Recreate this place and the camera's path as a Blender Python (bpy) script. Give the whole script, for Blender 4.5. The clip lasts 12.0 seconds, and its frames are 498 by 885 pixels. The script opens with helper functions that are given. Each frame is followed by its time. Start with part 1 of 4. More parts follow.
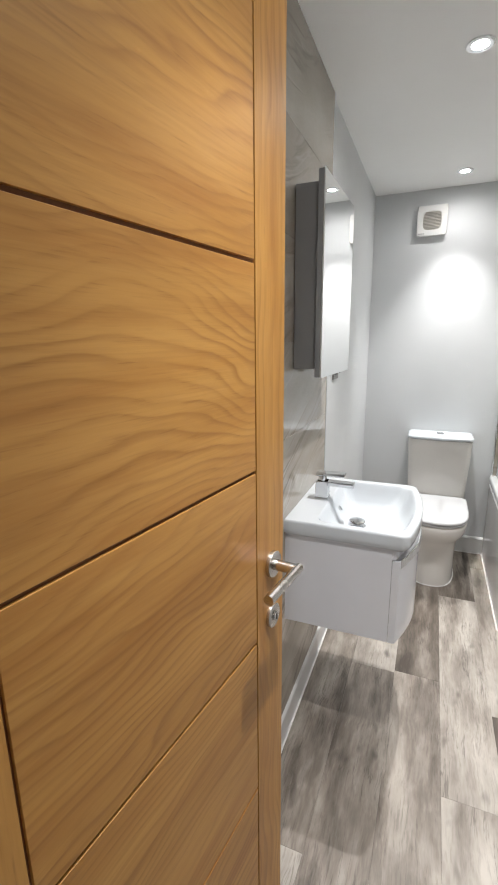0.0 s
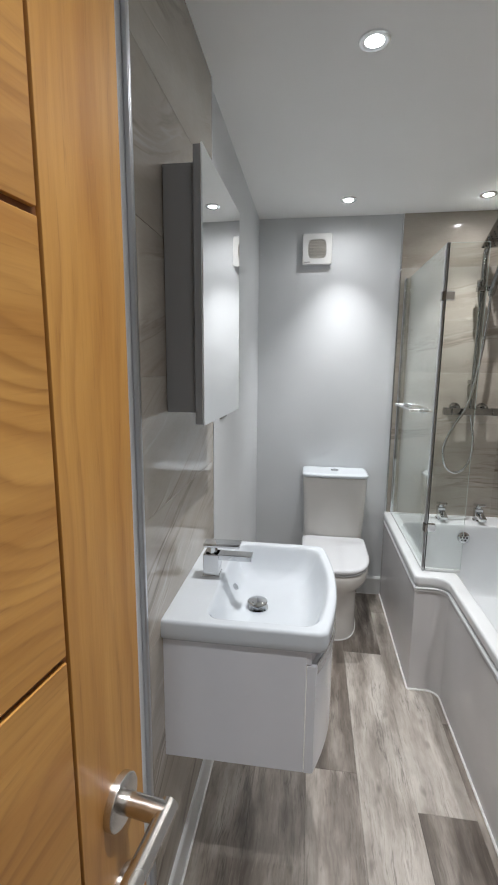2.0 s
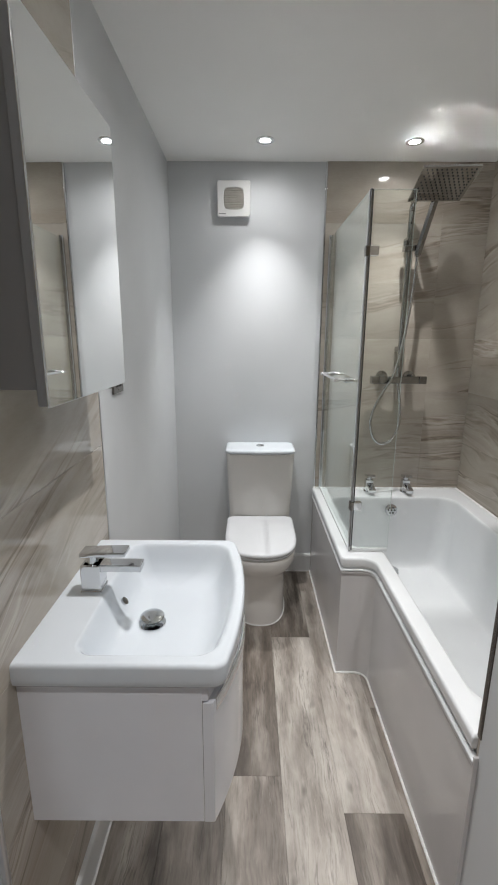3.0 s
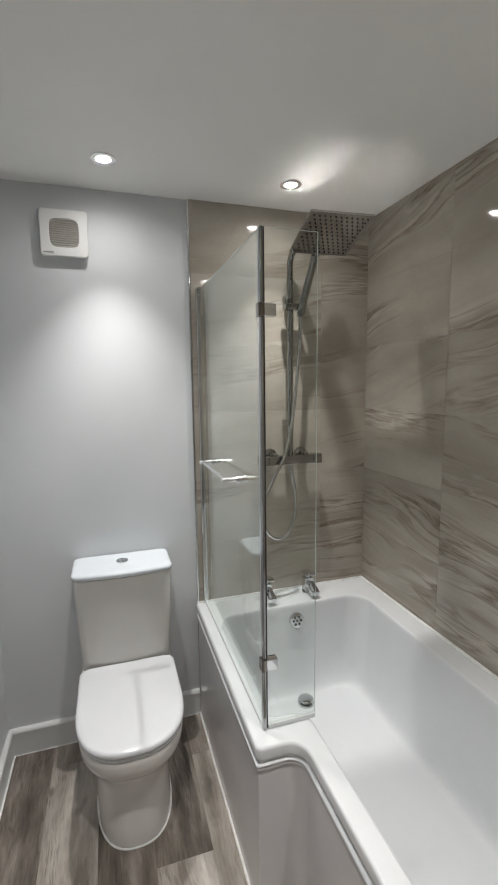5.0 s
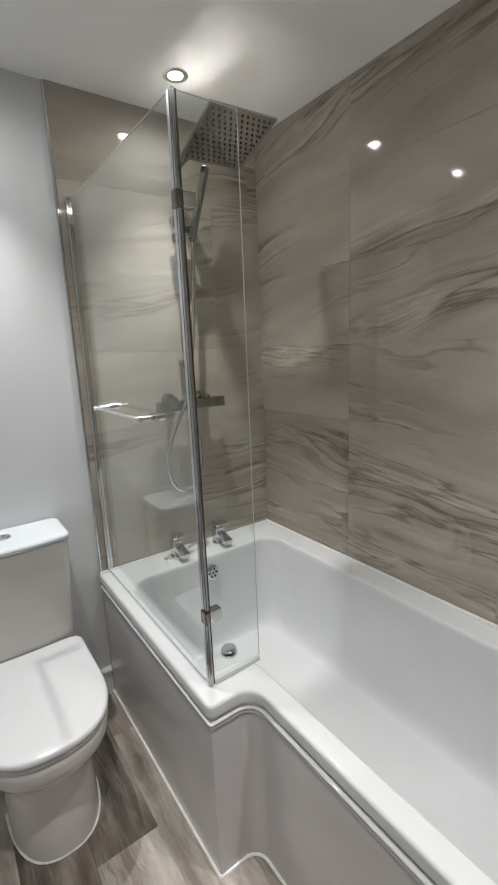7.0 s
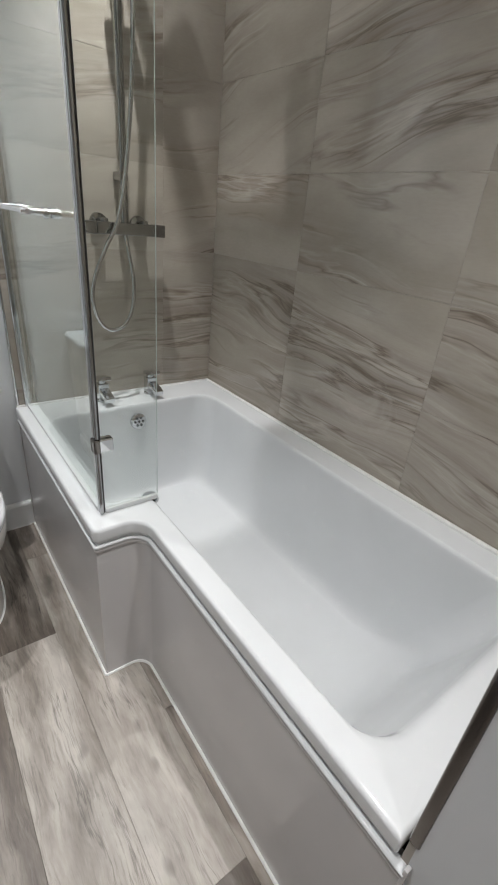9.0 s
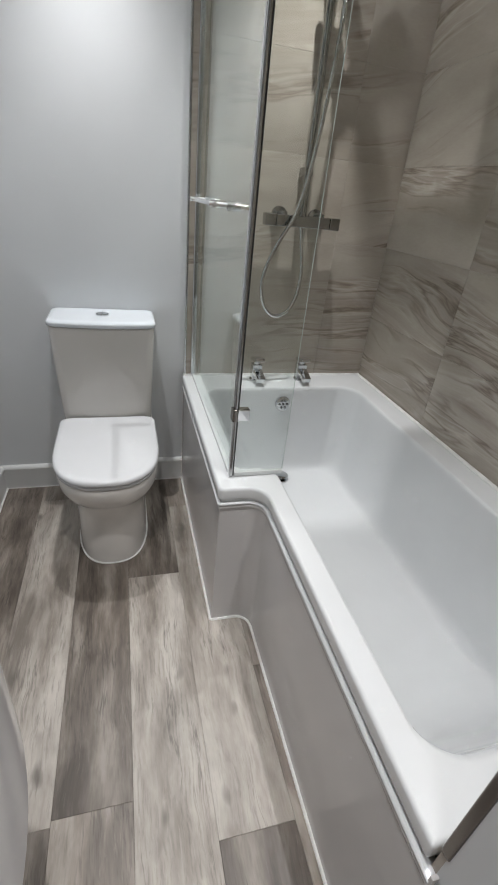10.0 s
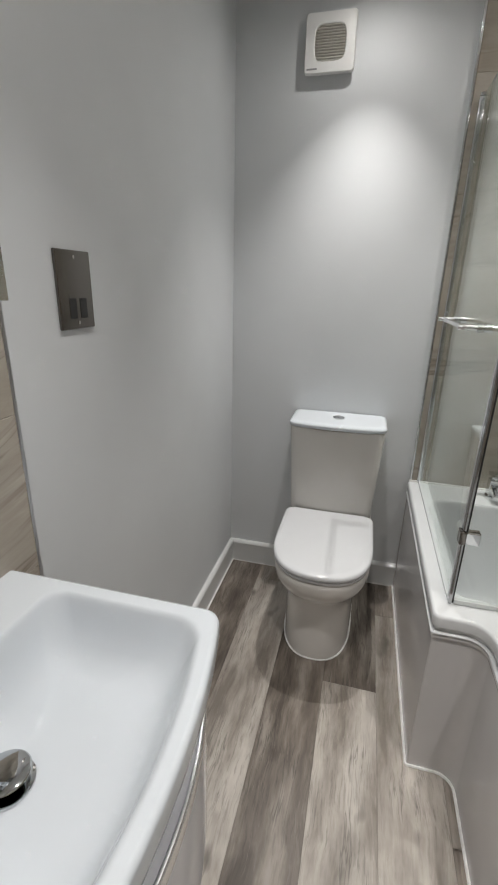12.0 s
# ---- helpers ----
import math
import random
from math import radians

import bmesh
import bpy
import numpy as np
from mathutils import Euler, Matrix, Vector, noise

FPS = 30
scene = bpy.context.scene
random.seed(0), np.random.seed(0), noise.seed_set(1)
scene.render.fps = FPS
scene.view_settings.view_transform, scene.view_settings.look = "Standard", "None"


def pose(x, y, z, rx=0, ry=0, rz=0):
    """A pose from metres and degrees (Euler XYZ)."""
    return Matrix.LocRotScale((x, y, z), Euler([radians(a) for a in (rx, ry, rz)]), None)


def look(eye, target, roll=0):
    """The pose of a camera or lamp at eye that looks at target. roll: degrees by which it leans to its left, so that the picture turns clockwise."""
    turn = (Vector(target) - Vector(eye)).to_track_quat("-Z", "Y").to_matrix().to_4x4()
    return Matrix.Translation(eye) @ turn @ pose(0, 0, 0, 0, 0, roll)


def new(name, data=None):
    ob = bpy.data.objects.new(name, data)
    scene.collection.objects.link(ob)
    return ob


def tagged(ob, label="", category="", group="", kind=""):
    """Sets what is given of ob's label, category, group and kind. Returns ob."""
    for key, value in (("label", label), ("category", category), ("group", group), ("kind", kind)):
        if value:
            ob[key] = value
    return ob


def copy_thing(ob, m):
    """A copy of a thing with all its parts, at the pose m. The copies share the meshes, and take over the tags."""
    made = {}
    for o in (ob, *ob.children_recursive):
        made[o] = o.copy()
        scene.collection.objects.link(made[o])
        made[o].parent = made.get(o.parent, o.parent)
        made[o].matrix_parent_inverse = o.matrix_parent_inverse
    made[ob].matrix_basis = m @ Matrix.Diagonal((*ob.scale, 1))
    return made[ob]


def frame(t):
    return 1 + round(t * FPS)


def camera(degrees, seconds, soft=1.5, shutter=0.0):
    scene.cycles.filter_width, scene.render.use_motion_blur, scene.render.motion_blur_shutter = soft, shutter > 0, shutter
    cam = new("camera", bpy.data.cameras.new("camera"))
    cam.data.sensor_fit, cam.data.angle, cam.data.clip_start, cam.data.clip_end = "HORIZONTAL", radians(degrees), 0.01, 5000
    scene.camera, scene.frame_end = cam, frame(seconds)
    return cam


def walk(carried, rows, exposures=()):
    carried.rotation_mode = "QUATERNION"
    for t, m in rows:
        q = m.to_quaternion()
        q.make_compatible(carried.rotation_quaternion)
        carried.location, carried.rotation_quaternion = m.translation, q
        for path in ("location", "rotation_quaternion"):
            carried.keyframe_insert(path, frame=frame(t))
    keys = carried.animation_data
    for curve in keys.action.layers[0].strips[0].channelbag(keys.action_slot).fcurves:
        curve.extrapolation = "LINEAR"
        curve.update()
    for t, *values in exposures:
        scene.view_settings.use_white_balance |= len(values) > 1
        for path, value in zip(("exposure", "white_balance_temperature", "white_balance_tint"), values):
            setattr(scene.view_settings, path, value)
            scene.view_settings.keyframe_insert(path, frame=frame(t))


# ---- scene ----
cam = camera(58.7, 12.0, soft=1.9)
PATH = [
    (0, (0.412, 0.084, 1.414), (-0.332, 1.885, 0.963), -0.6),
    (0.5, (0.435, 0.188, 1.458), (-0.335, 1.994, 1.075), 0.1),
    (1, (0.419, 0.26, 1.479), (-0.296, 2.101, 1.165), -0.5),
    (1.5, (0.36, 0.38, 1.449), (-0.144, 2.292, 1.153), 0.0),
    (2, (0.336, 0.453, 1.428), (0.061, 2.406, 1.093), 0.5),
    (2.5, (0.358, 0.524, 1.414), (0.283, 2.478, 0.995), 0.6),
    (3, (0.427, 0.687, 1.414), (0.424, 2.632, 0.951), 0.3),
    (3.5, (0.486, 0.809, 1.427), (0.663, 2.747, 0.963), 0.7),
    (5.5, (0.436, 1.436, 1.54), (1.181, 3.281, 1.338), -2.2),
    (6, (0.371, 1.507, 1.505), (1.294, 3.269, 1.295), -3.4),
    (6.5, (0.355, 1.509, 1.466), (1.412, 3.182, 1.178), -3.0),
    (7, (0.37, 1.493, 1.409), (1.496, 3.092, 0.989), -2.4),
    (7.5, (0.383, 1.484, 1.355), (1.635, 2.946, 0.809), -0.7),
    (9.5, (0.572, 1.391, 1.262), (1.545, 2.848, 0.297), 8.8),
    (10, (0.571, 1.343, 1.274), (1.083, 3.007, 0.29), 6.0),
    (10.5, (0.544, 1.326, 1.305), (0.711, 3.115, 0.428), 2.4),
    (11, (0.55, 1.323, 1.38), (0.442, 3.207, 0.718), -0.0),
    (11.5, (0.56, 1.328, 1.377), (0.256, 3.206, 0.758), 0.2),
    (12, (0.557, 1.315, 1.326), (0.098, 3.143, 0.657), 1.4),
]
walk(cam, [(t, look(eye, target, roll)) for t, eye, target, roll in PATH],
     exposures=[(0.0, 0.82, 6500, 10), (1.0, 0.68, 6250, 10), (2.0, 0.32, 6250, 10), (3.0, 0.26, 6350, 10), (5.5, 0.14, 6500, 10),
                (8.0, 0.16, 6500, 10), (9.5, 0.14, 6300, 10), (10.5, 0.06, 6400, 10), (12.0, 0.0, 6600, 10)])

# ---------------------------------------------------------------- light
world = bpy.data.worlds.new("world")
scene.world = world
world.use_nodes = True
world.node_tree.nodes["Background"].inputs[0].default_value = (0.5, 0.55, 0.6, 1)
world.node_tree.nodes["Background"].inputs[1].default_value = 0.02

# heights and planes of the room, in metres
CEIL = 2.28
X_R = 1.672          # right wall behind its tiles
Y_B = 3.2            # back wall
NIB_X, NIB_Y = 0.941, 1.488
LAMPS = [(0.47, 0.67), (0.47, 1.811), (0.49, 2.945), (1.167, 1.811), (1.167, 2.952)]
BEAM_WATTS, SPILL_WATTS = 51.0, 5.9


scene.cycles.blur_glossy = 0.0
scene.cycles.sample_clamp_indirect = 200.0


def downlight_lamp(x, y, watts, degrees):
    """One part of a spotlight's light: its beam, or the wide spill round it."""
    data = bpy.data.lights.new("downlight_bulb", "SPOT")
    data.energy, data.spot_size, data.spot_blend = watts, radians(degrees), 1.0
    data.shadow_soft_size = 0.010
    data.color = (1.0, 0.975, 0.945)
    ob = new("downlight_bulb", data)
    ob.matrix_world = pose(x, y, CEIL - 0.0065)
    return tagged(ob, kind="structure")


for lx, ly in LAMPS:
    downlight_lamp(lx, ly, BEAM_WATTS, 77)
    downlight_lamp(lx, ly, SPILL_WATTS, 165)

# unseen flush opal light on the hall ceiling beyond the doorway, added as fill
HALL_FILL = (0.55, -0.55)
hall_fill_bulb = bpy.data.lights.new("hall_fill_bulb", "AREA")
hall_fill_bulb.shape, hall_fill_bulb.size, hall_fill_bulb.energy, hall_fill_bulb.color = "DISK", 0.26, 1.3, (1.0, 0.975, 0.945)
hall_fill_lamp = new("hall_fill_bulb", hall_fill_bulb)
hall_fill_lamp.matrix_world = pose(*HALL_FILL, CEIL - 0.075)
tagged(hall_fill_lamp, kind="structure")


# ---------------------------------------------------------------- materials
class Nodes:
    """A short way to write a node material."""

    def __init__(self, name):
        self.mat = bpy.data.materials.new(name)
        self.mat.use_nodes = True
        self.tree = self.mat.node_tree
        self.bsdf = self.tree.nodes["Principled BSDF"]

    def node(self, kind, **values):
        n = self.tree.nodes.new(kind)
        for key, value in values.items():
            n.inputs[key.replace("_", " ")].default_value = value
        return n

    def link(self, a, b):
        self.tree.links.new(a, b)

    def set(self, **values):
        for key, value in values.items():
            self.bsdf.inputs[key.replace("_", " ")].default_value = value

    def coords(self, scale=(1, 1, 1), shuffle=0.0, what="Object"):
        """Object coordinates, scaled, and shifted for each object by its own random number."""
        tc = self.node("ShaderNodeTexCoord")
        out = tc.outputs[what]
        if shuffle:
            info = self.node("ShaderNodeObjectInfo")
            add = self.node("ShaderNodeVectorMath")
            add.operation = "MULTIPLY_ADD"
            self.link(info.outputs["Random"], add.inputs[0])
            add.inputs[1].default_value = (shuffle, shuffle * 0.73, shuffle * 1.31)
            self.link(out, add.inputs[2])
            out = add.outputs[0]
        mp = self.node("ShaderNodeMapping")
        mp.inputs["Scale"].default_value = scale
        self.link(out, mp.inputs["Vector"])
        return mp.outputs[0]

    def noise(self, vec, scale, detail=4.0, rough=0.55, distort=0.0):
        n = self.node("ShaderNodeTexNoise", Scale=scale, Detail=detail, Roughness=rough, Distortion=distort)
        self.link(vec, n.inputs["Vector"])
        return n.outputs["Fac"]

    def ramp(self, fac, stops):
        r = self.node("ShaderNodeValToRGB")
        el = r.color_ramp.elements
        while len(el) < len(stops):
            el.new(0.5)
        for e, (p, c) in zip(el, stops):
            e.position = p
            e.color = (*c, 1) if len(c) == 3 else c
        self.link(fac, r.inputs[0])
        return r.outputs[0]

    def mix(self, fac, a, b, mode="MIX"):
        m = self.node("ShaderNodeMix")
        m.data_type, m.blend_type = "RGBA", mode
        for socket, v in ((m.inputs[0], fac), (m.inputs[6], a), (m.inputs[7], b)):
            if isinstance(v, (int, float)):
                socket.default_value = v
            elif isinstance(v, tuple):
                socket.default_value = (*v, 1)
            else:
                self.link(v, socket)
        return m.outputs[2]

    def math(self, op, a, b=0.0):
        m = self.node("ShaderNodeMath")
        m.operation = op
        m.inputs[2].default_value = 0.5
        for socket, v in zip(m.inputs, (a, b)):
            if isinstance(v, (int, float)):
                socket.default_value = v
            else:
                self.link(v, socket)
        return m.outputs[0]

    def colour(self, out):
        self.link(out, self.bsdf.inputs["Base Color"])

    def rough(self, fac, low, high):
        r = self.node("ShaderNodeMapRange")
        self.link(fac, r.inputs[0])
        r.inputs[3].default_value, r.inputs[4].default_value = low, high
        self.link(r.outputs[0], self.bsdf.inputs["Roughness"])

    def bump(self, fac, strength, distance=0.002):
        b = self.node("ShaderNodeBump", Strength=strength, Distance=distance)
        self.link(fac, b.inputs["Height"])
        self.link(b.outputs[0], self.bsdf.inputs["Normal"])


def paint(name, colour, rough=0.6, grain=160.0, bump=0.02, spread=0.04, vary=0.05):
    m = Nodes(name)
    v = m.coords()
    soft = m.noise(v, 1.7, 3)
    lo = tuple(c * (1 - spread) for c in colour)
    hi = tuple(min(1, c * (1 + spread)) for c in colour)
    m.colour(m.ramp(soft, [(0.3, lo), (0.7, hi)]))
    fine = m.noise(v, grain, 2)
    m.rough(fine, rough - vary, rough + vary)
    m.bump(fine, bump, 0.001)
    return m.mat


def gloss(name, colour, rough=0.1, coat=0.0, spread=0.02):
    """Glazed ceramic, acrylic or lacquer."""
    m = Nodes(name)
    v = m.coords()
    n = m.noise(v, 6, 3)
    m.colour(m.ramp(n, [(0.3, tuple(c * (1 - spread) for c in colour)), (0.7, tuple(min(1, c * (1 + spread)) for c in colour))]))
    m.rough(m.noise(v, 40, 3), rough * 0.8, rough * 1.25)
    m.set(Coat_Weight=coat, Coat_Roughness=0.04)
    return m.mat


def metal(name, colour, rough, streak=None):
    m = Nodes(name)
    m.set(Metallic=1.0, Base_Color=(*colour, 1))
    v = m.coords(streak or (1, 1, 1))
    m.rough(m.noise(v, 12, 2), rough * 0.9, rough * 1.15)
    return m.mat


def plain(name, colour, rough=0.5):
    m = Nodes(name)
    v = m.coords()
    n = m.noise(v, 30, 3)
    m.colour(m.ramp(n, [(0.3, tuple(c * 0.9 for c in colour)), (0.7, tuple(min(1, c * 1.1) for c in colour))]))
    m.set(Roughness=rough)
    return m.mat


def stone_tile(name):
    """Polished taupe porcelain: calm clouded stone with flowing groups of thin dark and pale strata along the wall.
    Each tile carries "slab", where its print was cut from the stone (along, across, up), and "dip", how its layers fall."""
    m = Nodes(name)
    cut = m.node("ShaderNodeAttribute")
    cut.attribute_type, cut.attribute_name = "OBJECT", "slab"
    add = m.node("ShaderNodeVectorMath")
    m.link(m.node("ShaderNodeTexCoord").outputs["Object"], add.inputs[0])
    m.link(cut.outputs["Vector"], add.inputs[1])
    v = add.outputs[0]

    def stretched(vec, x, z):
        mp = m.node("ShaderNodeMapping")
        mp.inputs["Scale"].default_value = (x, 1.0, z)
        m.link(vec, mp.inputs["Vector"])
        return mp.outputs[0]

    # height in the stone, bent in slow folds and small ripples
    axes = m.node("ShaderNodeSeparateXYZ")
    m.link(v, axes.inputs[0])
    fold = m.noise(stretched(v, 0.9, 1.7), 1.0, 2, 0.5)
    ripple = m.noise(stretched(v, 3.2, 8.0), 1.0, 3, 0.55)
    h = m.math("ADD", axes.outputs["Z"], m.math("MULTIPLY", fold, 0.36))
    h = m.math("ADD", h, m.math("MULTIPLY", ripple, 0.018))
    dip = m.node("ShaderNodeAttribute")
    dip.attribute_type, dip.attribute_name = "OBJECT", "dip"
    h = m.math("ADD", h, m.math("MULTIPLY", axes.outputs["X"], dip.outputs["Fac"]))
    flow = m.node("ShaderNodeCombineXYZ")
    m.link(axes.outputs["X"], flow.inputs[0])
    m.link(axes.outputs["Y"], flow.inputs[1])
    m.link(h, flow.inputs[2])
    f = flow.outputs[0]
    # calm ground: broad soft bands
    broad = m.noise(stretched(f, 0.5, 4.2), 1.0, 3, 0.5)
    base = m.ramp(broad, [(0.32, (0.340, 0.306, 0.260)), (0.50, (0.416, 0.382, 0.332)), (0.68, (0.485, 0.450, 0.399))])
    cloud = m.noise(stretched(v, 2.0, 3.4), 1.6, 4, 0.6)
    base = m.mix(0.7, base, m.mix(1.0, base, m.ramp(cloud, [(0.34, (0.90, 0.89, 0.88)), (0.66, (1.10, 1.10, 1.10))]), "MULTIPLY"))
    # groups of strata, closest together low down and again high up the wall
    level = m.node("ShaderNodeMapRange")
    m.link(axes.outputs["Z"], level.inputs[0])
    level.inputs[2].default_value = 2.4
    often = m.ramp(level.outputs[0], [(0.20, (0.10, 0.10, 0.10)), (0.42, (0.06, 0.06, 0.06)), (0.50, (-0.08, -0.08, -0.08)), (0.70, (-0.08, -0.08, -0.08)), (0.82, (0.06, 0.06, 0.06))])
    gather = m.math("ADD", m.noise(stretched(f, 0.7, 3.6), 1.0, 2, 0.5), often)
    group = m.ramp(gather, [(0.53, (0, 0, 0)), (0.64, (1, 1, 1))])
    layer = m.noise(stretched(f, 0.6, 17.0), 1.0, 6, 0.66)
    soft = m.ramp(layer, [(0.30, (0.185, 0.148, 0.116)), (0.40, (0.310, 0.268, 0.226)), (0.52, (0.420, 0.376, 0.328)), (0.60, (0.470, 0.426, 0.376)), (0.70, (0.600, 0.556, 0.502))])
    col = m.mix(m.math("MULTIPLY", group, 0.80), base, soft)
    # thin dark lines, mostly inside the groups, a few on their own
    pencil = m.noise(stretched(f, 1.1, 12.0), 1.0, 4, 0.55)
    near = m.math("ABSOLUTE", m.math("SUBTRACT", pencil, 0.5))
    line = m.ramp(near, [(0.0, (1, 1, 1)), (0.010, (0.6, 0.6, 0.6)), (0.030, (0, 0, 0))])
    broken = m.ramp(m.noise(stretched(f, 1.6, 7.0), 1.0, 3, 0.6), [(0.54, (0, 0, 0)), (0.64, (1, 1, 1))])
    some = m.math("MAXIMUM", m.math("MULTIPLY", group, 0.9), m.math("MULTIPLY", broken, 0.55))
    col = m.mix(m.math("MULTIPLY", m.math("MULTIPLY", line, some), 0.72), col, (0.120, 0.088, 0.066))
    # pale mineral lines beside them
    near2 = m.math("ABSOLUTE", m.math("SUBTRACT", pencil, 0.555))
    line2 = m.ramp(near2, [(0.0, (1, 1, 1)), (0.022, (0, 0, 0))])
    col = m.mix(m.math("MULTIPLY", m.math("MULTIPLY", line2, some), 0.45), col, (0.64, 0.60, 0.545))
    # crossing smoky patches in the folds
    smoke = m.ramp(m.noise(stretched(v, 3.0, 5.0), 1.3, 5, 0.66, 0.6), [(0.56, (0, 0, 0)), (0.72, (1, 1, 1))])
    col = m.mix(m.math("MULTIPLY", m.math("MULTIPLY", smoke, group), 0.40), col, (0.60, 0.56, 0.51))
    grain = m.noise(stretched(v, 40.0, 160.0), 1.0, 3, 0.6)
    col = m.mix(0.35, col, m.mix(1.0, col, m.ramp(grain, [(0.35, (0.93, 0.93, 0.92)), (0.65, (1.06, 1.06, 1.06))]), "MULTIPLY"))
    info = m.node("ShaderNodeObjectInfo")
    tone = m.ramp(info.outputs["Random"], [(0.0, (0.90, 0.895, 0.89)), (1.0, (1.06, 1.055, 1.05))])
    m.colour(m.mix(1.0, col, tone, "MULTIPLY"))
    m.rough(m.noise(stretched(v, 1.0, 1.0), 18, 3), 0.035, 0.075)
    m.set(Specular_IOR_Level=0.55)
    return m.mat


def oak(name, wander=0.28, spacing=0.021):
    """Oiled oak veneer, the grain along local x: growth rings cut into flames, streaks and short pores."""
    m = Nodes(name)
    v = m.coords((1.0, 1.0, 1.0), shuffle=23.0)
    slow = m.node("ShaderNodeMapping")
    slow.inputs["Scale"].default_value = (1.5, 1.0, 3.4)
    m.link(v, slow.inputs["Vector"])
    sway = m.noise(slow.outputs[0], 1.5, 2.0, 0.45)
    ripple = m.noise(m.coords((9.0, 1.0, 24.0), shuffle=23.0), 1.0, 3.0, 0.6)
    height = m.node("ShaderNodeSeparateXYZ")
    m.link(v, height.inputs[0])
    bent = m.math("ADD", height.outputs["Z"], m.math("MULTIPLY", sway, wander))
    bent = m.math("ADD", bent, m.math("MULTIPLY", ripple, 0.008))
    bent = m.math("ADD", bent, m.math("MULTIPLY", m.noise(m.coords((0.5, 1.0, 14.0), shuffle=17.0), 1.0, 2.0, 0.5), 0.05))
    phase = m.math("FRACT", m.math("MULTIPLY", bent, 1.0 / spacing))
    ring = m.ramp(phase, [(0.0, (0.25, 0.25, 0.25)), (0.10, (0.02, 0.02, 0.02)), (0.50, (0.08, 0.08, 0.08)), (0.82, (0.85, 0.85, 0.85)), (0.90, (1, 1, 1)), (1.0, (0.25, 0.25, 0.25))])
    flow = m.noise(m.coords((0.9, 1.0, 11.0), shuffle=31.0), 2.2, 6, 0.62)
    grain = m.ramp(flow, [(0.32, (0.545, 0.292, 0.079)), (0.50, (0.490, 0.250, 0.062)), (0.68, (0.400, 0.182, 0.039))])
    presence = m.ramp(m.noise(m.coords((1.6, 1.0, 5.0), shuffle=13.0), 1.6, 3, 0.6), [(0.38, (0.15, 0.15, 0.15)), (0.62, (1, 1, 1))])
    lines = m.mix(1.0, ring, presence, "MULTIPLY")
    col = m.mix(m.math("MULTIPLY", lines, 0.66), grain, (0.285, 0.120, 0.025))
    fine = m.noise(m.coords((2.2, 1.0, 95.0), shuffle=11.0), 1.6, 4, 0.65)
    col = m.mix(m.math("MULTIPLY", m.ramp(fine, [(0.48, (0, 0, 0)), (0.70, (1, 1, 1))]), 0.34), col, (0.350, 0.160, 0.036))
    pores = m.noise(m.coords((13.0, 1.0, 260.0), shuffle=7.0), 1.5, 3, 0.6)
    crowd = m.mix(0.6, (0.5, 0.5, 0.5), ring)
    col = m.mix(m.math("MULTIPLY", m.mix(1.0, m.ramp(pores, [(0.56, (0, 0, 0)), (0.68, (1, 1, 1))]), crowd, "MULTIPLY"), 0.5), col, (0.240, 0.100, 0.020))
    fig = m.noise(m.coords((1.1, 1, 3.2), shuffle=5.0), 1.5, 3)
    col = m.mix(0.6, col, m.mix(1.0, col, m.ramp(fig, [(0.3, (0.82, 0.80, 0.76)), (0.7, (1.18, 1.18, 1.16))]), "MULTIPLY"))
    m.colour(col)
    m.rough(fine, 0.34, 0.48)
    m.bump(pores, 0.12, 0.0005)
    return m.mat


